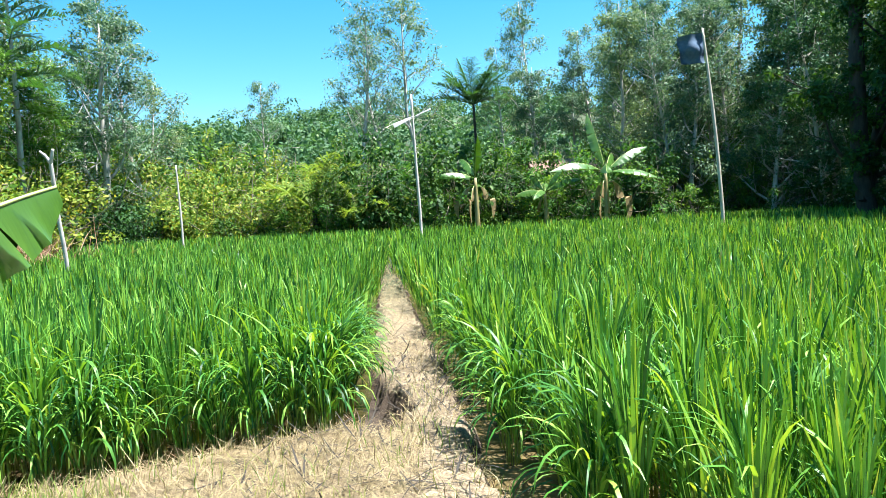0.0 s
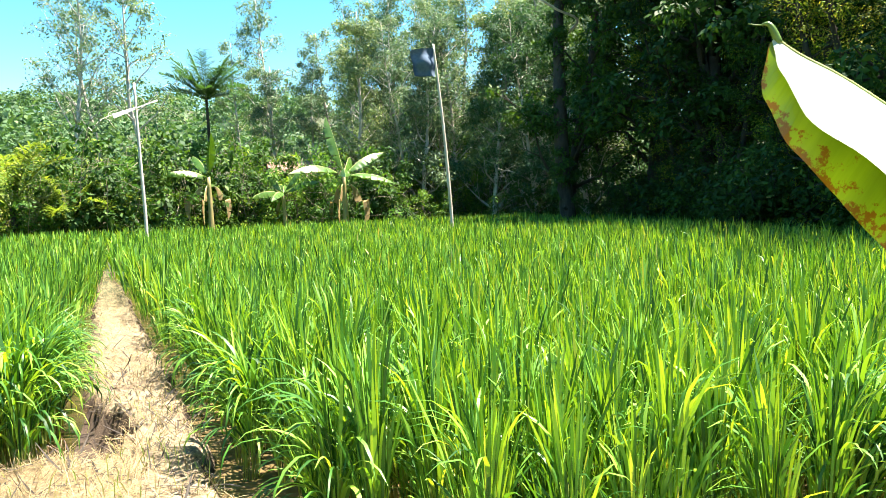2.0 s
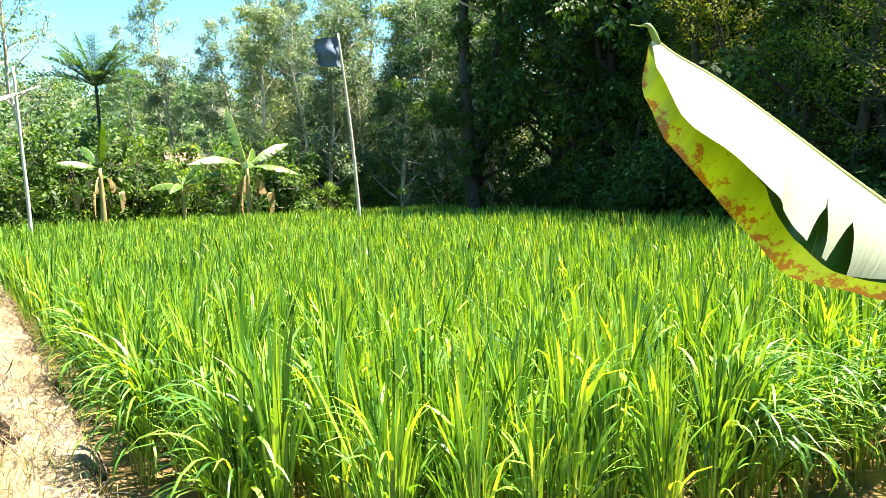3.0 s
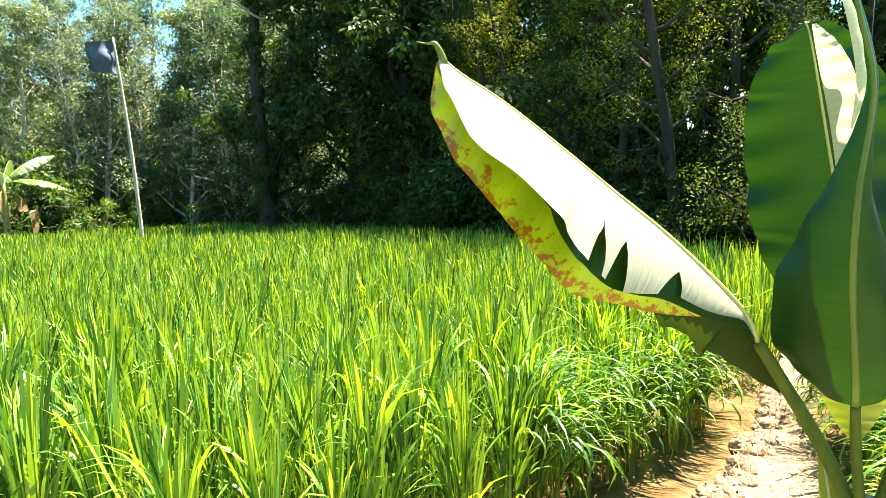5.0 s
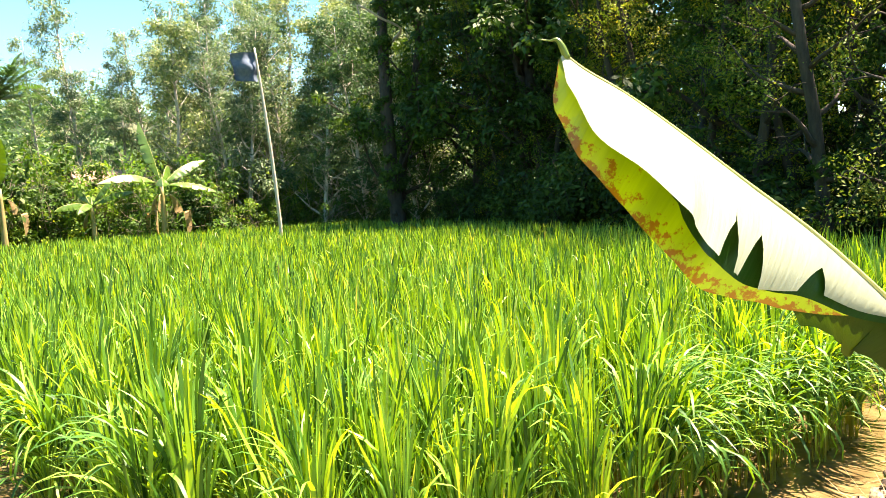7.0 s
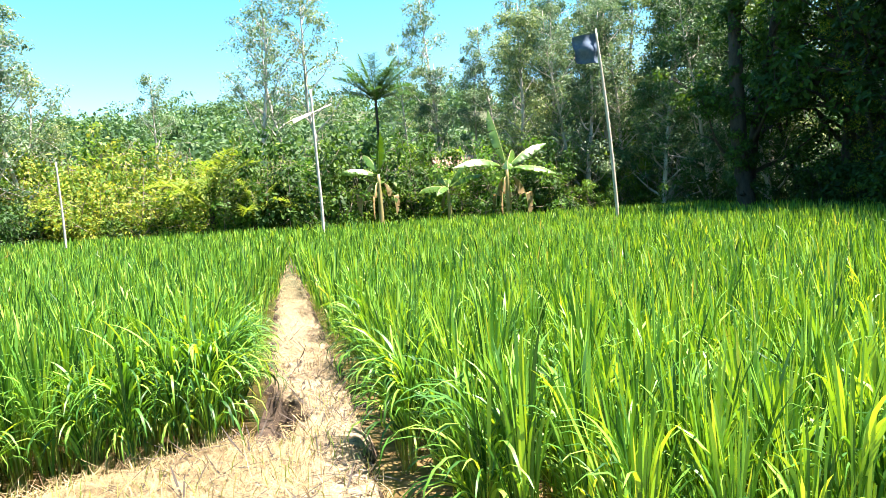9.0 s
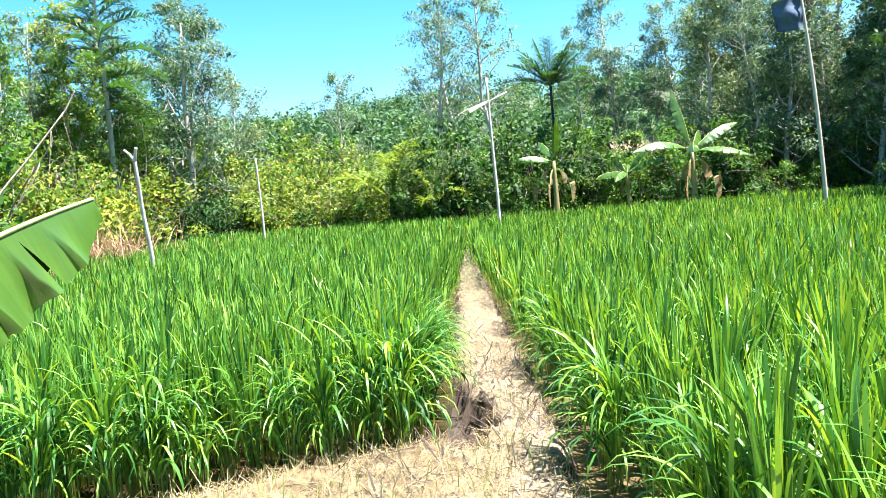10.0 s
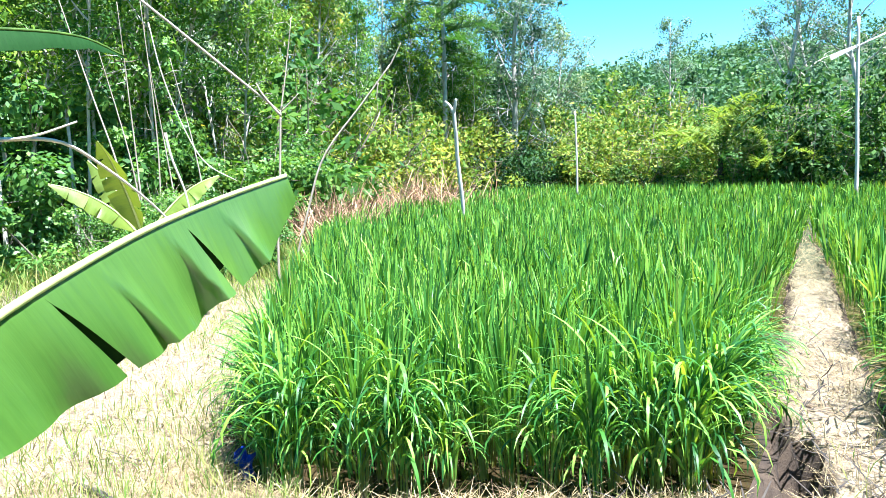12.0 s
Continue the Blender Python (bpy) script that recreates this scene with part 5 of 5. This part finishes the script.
limb(e, "branch", [(-6.48, 7.66, 2.4), (-6.8, 7.3, 2.8), (-7.5, 6.5, 3.7), (-7.9, 6.1, 4.1)], [0.012, 0.017, 0.017, 0.01], DEADWOOD, "thick bleached branch")
limb(e, "branch", [(-6.48, 7.66, 2.4), (-6.36, 7.72, 2.52), (-6.28, 7.78, 2.62)], [0.011, 0.005], DEADWOOD)
limb(e, "branch", [(-6.48, 7.66, 2.35), (-6.6, 7.5, 2.6), (-6.66, 7.45, 2.75)], [0.018, 0.008], DEADWOOD)
e = pole("leaning_stick", "long bleached stick leaning at a slant beyond the rice", "stick", [(-7.92, 9.12, -0.1), (-7.68, 9.34, 1.07), (-7.47, 9.53, 1.9), (-7.01, 9.92, 2.68), (-6.65, 10.2, 3.27)], [0.015, 0.017, 0.016, 0.011], DEADWOOD)
limb(e, "twig", [(-6.8, 10.08, 3.0), (-6.82, 10.05, 2.75)], [0.012, 0.006], DEADWOOD)
limb(e, "twig", [(-6.65, 10.2, 3.25), (-6.5, 10.3, 3.6)], [0.014, 0.006], DEADWOOD)
e = pole("leaning_stick", "thin dead stem bent across the bushes", "stick", [(-6.9, 6.0, 0.0), (-7.3, 6.0, 1.6), (-7.6, 5.9, 2.6), (-7.9, 5.8, 3.6)], [0.011, 0.01, 0.008, 0.004], DEADWOOD)
for k, (a, b) in enumerate((((-10.0, 8.17, 0.2), (-10.31, 7.7, 3.7)), ((-10.05, 8.15, 0.2), (-10.1, 7.96, 4.3)), ((-9.9, 8.3, 0.2), (-9.95, 8.25, 4.4)), ((-9.7, 8.6, 0.2), (-9.9, 8.3, 3.4)), ((-9.4, 8.9, 0.2), (-9.72, 8.55, 3.5)))):
    mid = tuple((np.array(a) + np.array(b)) / 2 + [0.06 * (-1) ** k, 0.05, 0])
    tagged(pole("bare_sapling", "thin pale leafless sapling among the bushes", "sapling", [a, mid, b], [0.014, 0.011, 0.005], DEADWOOD), group="bare saplings")
pole("dry_vine", "thin dry vine hanging beside the dead sapling", "vine", [(-3.55, 3.78, 2.47), (-3.52, 3.82, 2.2), (-3.47, 3.9, 1.91), (-3.4, 3.98, 1.71), (-3.29, 4.11, 1.6)], [0.004, 0.004, 0.0035, 0.002], BAMBOO, 5, 24)
pole("dry_vine", "thin pale vine stem hanging over the bank", "vine", [(-3.69, 3.94, 1.89), (-3.67, 3.96, 1.74), (-3.63, 4.01, 1.53), (-3.61, 4.04, 1.27)], [0.009, 0.007, 0.004], BAMBOO, 5, 16)
e = pole("fallen_stick", "short dark broken stick stuck in the dry bank", "stick", [(-2.45, 3.0, -0.06), (-2.47, 3.03, 0.1), (-2.5, 3.05, 0.26)], [0.016, 0.015, 0.01], BARK_DARK)
e = pole("fallen_stick", "dark dead branch lying on dry grass", "stick", [(-3.7, 3.25, 0.03), (-3.3, 3.2, 0.06), (-2.9, 3.05, 0.04), (-2.6, 3.1, 0.03)], [0.016, 0.018, 0.012, 0.008], BARK_DARK)
e = pole("dead_branch", "bare pale branch jutting from a dark trunk", "branch", [(15.3, 24.8, 8.2), (15.2, 24.0, 8.5), (14.2, 23.8, 8.75), (13.2, 23.7, 9.1), (13.2, 23.7, 8.7)], [0.06, 0.05, 0.04, 0.02], BARK_PALE)

# ---- house behind the bananas ----
house = thing("house", "small limewashed house with a faded clay tile roof", "house", (6.7, 38.2, spot(6.7, 38.2) - 0.2))


def box(lo, hi):
    bm = bmesh.new()
    bmesh.ops.create_cube(bm, size=1)
    for v in bm.verts:
        v.co = Vector([(a + b) / 2 + c * (b - a) for a, b, c in zip(lo, hi, v.co)])
    me = bpy.data.meshes.new("block")
    bmesh.ops.bevel(bm, geom=bm.edges[:], offset=0.01, segments=1, affect="EDGES")
    bm.to_mesh(me)
    bm.free()
    return me


part("wall", box((-1.7, -1.2, -1.4), (1.7, -1.05, 2.7)), PLASTER, house)
part("wall", box((-1.7, 1.05, -1.4), (1.7, 1.2, 2.7)), PLASTER, house)
part("wall", box((-1.7, -1.05, -1.4), (-1.55, 1.05, 2.7)), PLASTER, house)
part("wall", box((1.55, -1.05, -1.4), (1.7, 1.05, 2.7)), PLASTER, house)
for s in (-1, 1):
    y, z, n = np.linspace(0, 1, 9), None, 40
    xx, yy = np.meshgrid(np.linspace(-1.9, 1.9, 109), np.linspace(0, 1, 10), indexing="ij")
    zz = 4.0 - 0.75 * yy + 0.035 * np.abs(np.sin(xx * 14)) + 0.02 * (yy * 9 % 1)
    top = np.stack([xx, s * yy * 1.75, zz], -1).reshape(-1, 3)
    ii, jj = np.meshgrid(np.arange(108), np.arange(9), indexing="ij")
    q = np.stack([ii * 10 + jj, (ii + 1) * 10 + jj, (ii + 1) * 10 + jj + 1, ii * 10 + jj + 1], -1).reshape(-1, 4)
    part("roof", sheet("roof", *join([(top, q, top[:, :2]), (top - [0, 0, 0.08], q[:, ::-1], top[:, :2])])), TILE, house)

# ---- dry brush, straw, turf ----
g = np.random.default_rng(77)


def brush(label, at, wide, tall, count, seed, material):
    g = np.random.default_rng(seed)
    base = np.stack([g.normal(0, wide * 0.4, count), g.normal(0, wide * 0.25, count), np.abs(g.normal(0, tall * 0.25, count))], 1)
    v = blades(base, g.uniform(0, 6.28, count), g.uniform(0.3, 1.5, count), g.normal(0.3, 0.4, count), g.uniform(0.4, 1.3, count) * tall * 1.2, g.uniform(0.01, 0.035, count), 3, g.normal(0, 1, count))
    ob = part("brush_mound", sheet("brush_mound", *v), material)
    ob.location = at
    return tagged(ob, label, "brush", "heaps of dry brush")


brush("mound of dry reddish-brown cut brush beyond the rice", (-10.9, 13.6, 0.05), 2.4, 0.85, 1100, 1, BRUSH)
brush("low heap of dead brown stalks beyond the rice", (-9.4, 12.2, 0.0), 1.4, 0.8, 500, 2, BRUSH)
brush("long pale heap of dry cut stems at the bushes", (-12.0, 18.6, 0.0), 2.6, 1.2, 1100, 4, BRUSH)
brush("heap of brown dead stems at the bushes", (-12.2, 17.2, 0.0), 2.0, 0.8, 600, 3, BRUSH)


def bank(n, x0, y0, x1, y1, margin=0.0, soft=False):
    x, y = g.uniform(x0, x1, n), g.uniform(y0, y1, n)
    ok = np.ones(n, bool)
    for poly in FIELDS:
        ok &= ~(inside(x, y, poly) & (edge_gap(x, y, poly) > margin))
    z = ground_z(x, y)
    ok &= z > -0.13
    if soft:  # thins out unevenly from the middle
        u = np.hypot((2 * x - x0 - x1) / (x1 - x0), (2 * y - y0 - y1) / (y1 - y0)) + 0.35 * wave(x, y, 4.0, 7)
        ok &= g.random(n) < np.clip(1.25 * (1 - u), 0, 1)
    return np.stack([x[ok], y[ok], z[ok]], 1)


def lying(c, lo, hi, w):
    n = len(c)
    return blades(c + [0, 0, 0.012], g.uniform(0, 6.28, n), g.normal(1.42, 0.16, n), g.normal(0.1, 0.35, n), g.uniform(lo, hi, n), np.full(n, w * 0.7) * g.uniform(0.6, 1.4, n), 2, 0.0, [0.8, 1, 1, 0.9, 0.4])


near = bank(45000, -4, 1.2, 6, 8, 0.06)
strip = bank(60000, -2.3, 7, 0.2, 20, 0.06)
wide_ = bank(16000, -8, 1.5, -2.8, 12, 0.05)
front = bank(12000, -3.4, 3.4, -0.2, 4.9, 0.05)
straw = part("straw", sheet("straw", *join([lying(near, 0.05, 0.26, 0.004), lying(strip[::3], 0.06, 0.24, 0.006), lying(wide_, 0.06, 0.3, 0.008), lying(front, 0.05, 0.22, 0.0042)])), DRY)
tagged(straw, "loose dry straw strewn over the earth banks", "straw", kind="stuff")
dark = np.concatenate([bank(3600, -1.9, 1.6, 1.0, 9.6, 0.0, True), bank(520, -5, 1.2, 6, 5.6, 0.0, True)])
twigs = part("dead_twigs", sheet("dead_twigs", *lying(dark, 0.06, 0.32, 0.015)), BARK_DARK)
tagged(twigs, "dark dead twigs and roots strewn on the path", "twigs", kind="stuff")
clod = bank(900, -2.2, 2.0, 5.5, 9, 0.12)
f = g.random(260)
edge_c = np.stack([2.2 + 3.2 * f, 1.44 + 0.5 * f**1.4 + g.normal(0, 0.05, 260), np.zeros(260)], 1)
edge_c[:, 2] = ground_z(edge_c[:, 0], edge_c[:, 1])


def lumps(c, size):
    """Squashed uneven balls of earth."""
    a, b = np.meshgrid(np.linspace(0.15, math.pi - 0.15, 5), np.arange(7) * 2 * math.pi / 7, indexing="ij")
    ball = np.stack([np.sin(a) * np.cos(b), np.sin(a) * np.sin(b), np.cos(a) * 0.6], -1).reshape(-1, 3)
    n, m = len(c), len(ball)
    v = c[:, None] + ball[None] * (size[:, None] * g.uniform(0.6, 1.35, (n, m)))[..., None] * g.uniform(0.7, 1.3, (n, 1, 3))
    i, j = np.meshgrid(np.arange(4), np.arange(7), indexing="ij")
    q = np.stack([i * 7 + j, (i + 1) * 7 + j, (i + 1) * 7 + (j + 1) % 7, i * 7 + (j + 1) % 7], -1).reshape(-1, 4)
    return v.reshape(-1, 3), (q[None] + (np.arange(n) * m)[:, None, None]).reshape(-1, 4), np.zeros((n * m, 2))


clods = part("clods", sheet("clods", *join([lumps(edge_c, g.uniform(0.02, 0.06, len(edge_c))), lumps(clod, g.uniform(0.008, 0.03, len(clod)))]), smooth=True), EARTH)
tagged(clods, "crumbled lumps of dry earth along the bank edges", "clods", kind="stuff")
c = np.concatenate([bank(9000, -4, 1.5, 4, 7, 0.05), bank(9000, -9, 2, -2.8, 12, 0.05)])
n = len(c)
stub = blades(c, g.uniform(0, 6.28, n), np.abs(g.normal(0.3, 0.25, n)), np.abs(g.normal(0.5, 0.4, n)), g.uniform(0.04, 0.15, n), np.full(n, 0.005), 2, g.normal(0, 1, n))
tagged(part("dry_grass", sheet("dry_grass", *stub), DRY), "short dead grass stubble on the banks", "grass", kind="stuff")
c = np.concatenate([bank(15000, -4.0, 1.0, -0.6, 4.0, 0.02, True), bank(2600, -4, 1.5, 3, 6, 0.02), bank(4200, -4.2, 1.2, -0.8, 4.2, 0.02, True), bank(1500, -4.6, 3.0, -3.0, 5.2, 0.05), bank(5200, -9, 2.2, -3, 12, 0.05), bank(26000, -16, 3, -5.5, 16, 0.0)[:16000]])
n = len(c)
far = np.clip((np.hypot(c[:, 0] + 1, c[:, 1] - 2) - 7.5) / 4, 0, 1)
turf = blades(c, g.uniform(0, 6.28, n), np.abs(g.normal(0.2, 0.2, n)), np.abs(g.normal(0.6, 0.4, n)), g.uniform(0.06, 0.2, n) * (1 + 2.2 * far), 0.006 + 0.014 * far, 2, g.normal(0, 1, n))
tagged(part("green_grass", sheet("green_grass", *turf), TURF), "sparse green grass tufts on the dry banks", "grass", kind="stuff")

# scrap of blue plastic caught at the foot of the rice
u, w = np.meshgrid(np.linspace(0, 1, 9), np.linspace(0, 1, 9), indexing="ij")
v = np.stack([u * 0.12 - 0.06 + 0.012 * np.sin(w * 8), 0.03 * np.sin(u * 9 + w * 5), w * 0.17 - 0.05 + 0.02 * np.sin(u * 6)], -1).reshape(-1, 3)
i, j = np.meshgrid(np.arange(8), np.arange(8), indexing="ij")
q = np.stack([i * 9 + j, (i + 1) * 9 + j, (i + 1) * 9 + j + 1, i * 9 + j + 1], -1).reshape(-1, 4)
ob = part("plastic_scrap", sheet("plastic_scrap", *join([(v, q, v[:, :2]), (v + [0, 0.004, 0], q[:, ::-1], v[:, :2])]), smooth=True), BLUE)
ob.matrix_basis = pose(-3.27, 4.02, -0.1, 0, 0, 30)
tagged(ob, "crumpled scrap of blue plastic at the foot of the rice", "plastic scrap")
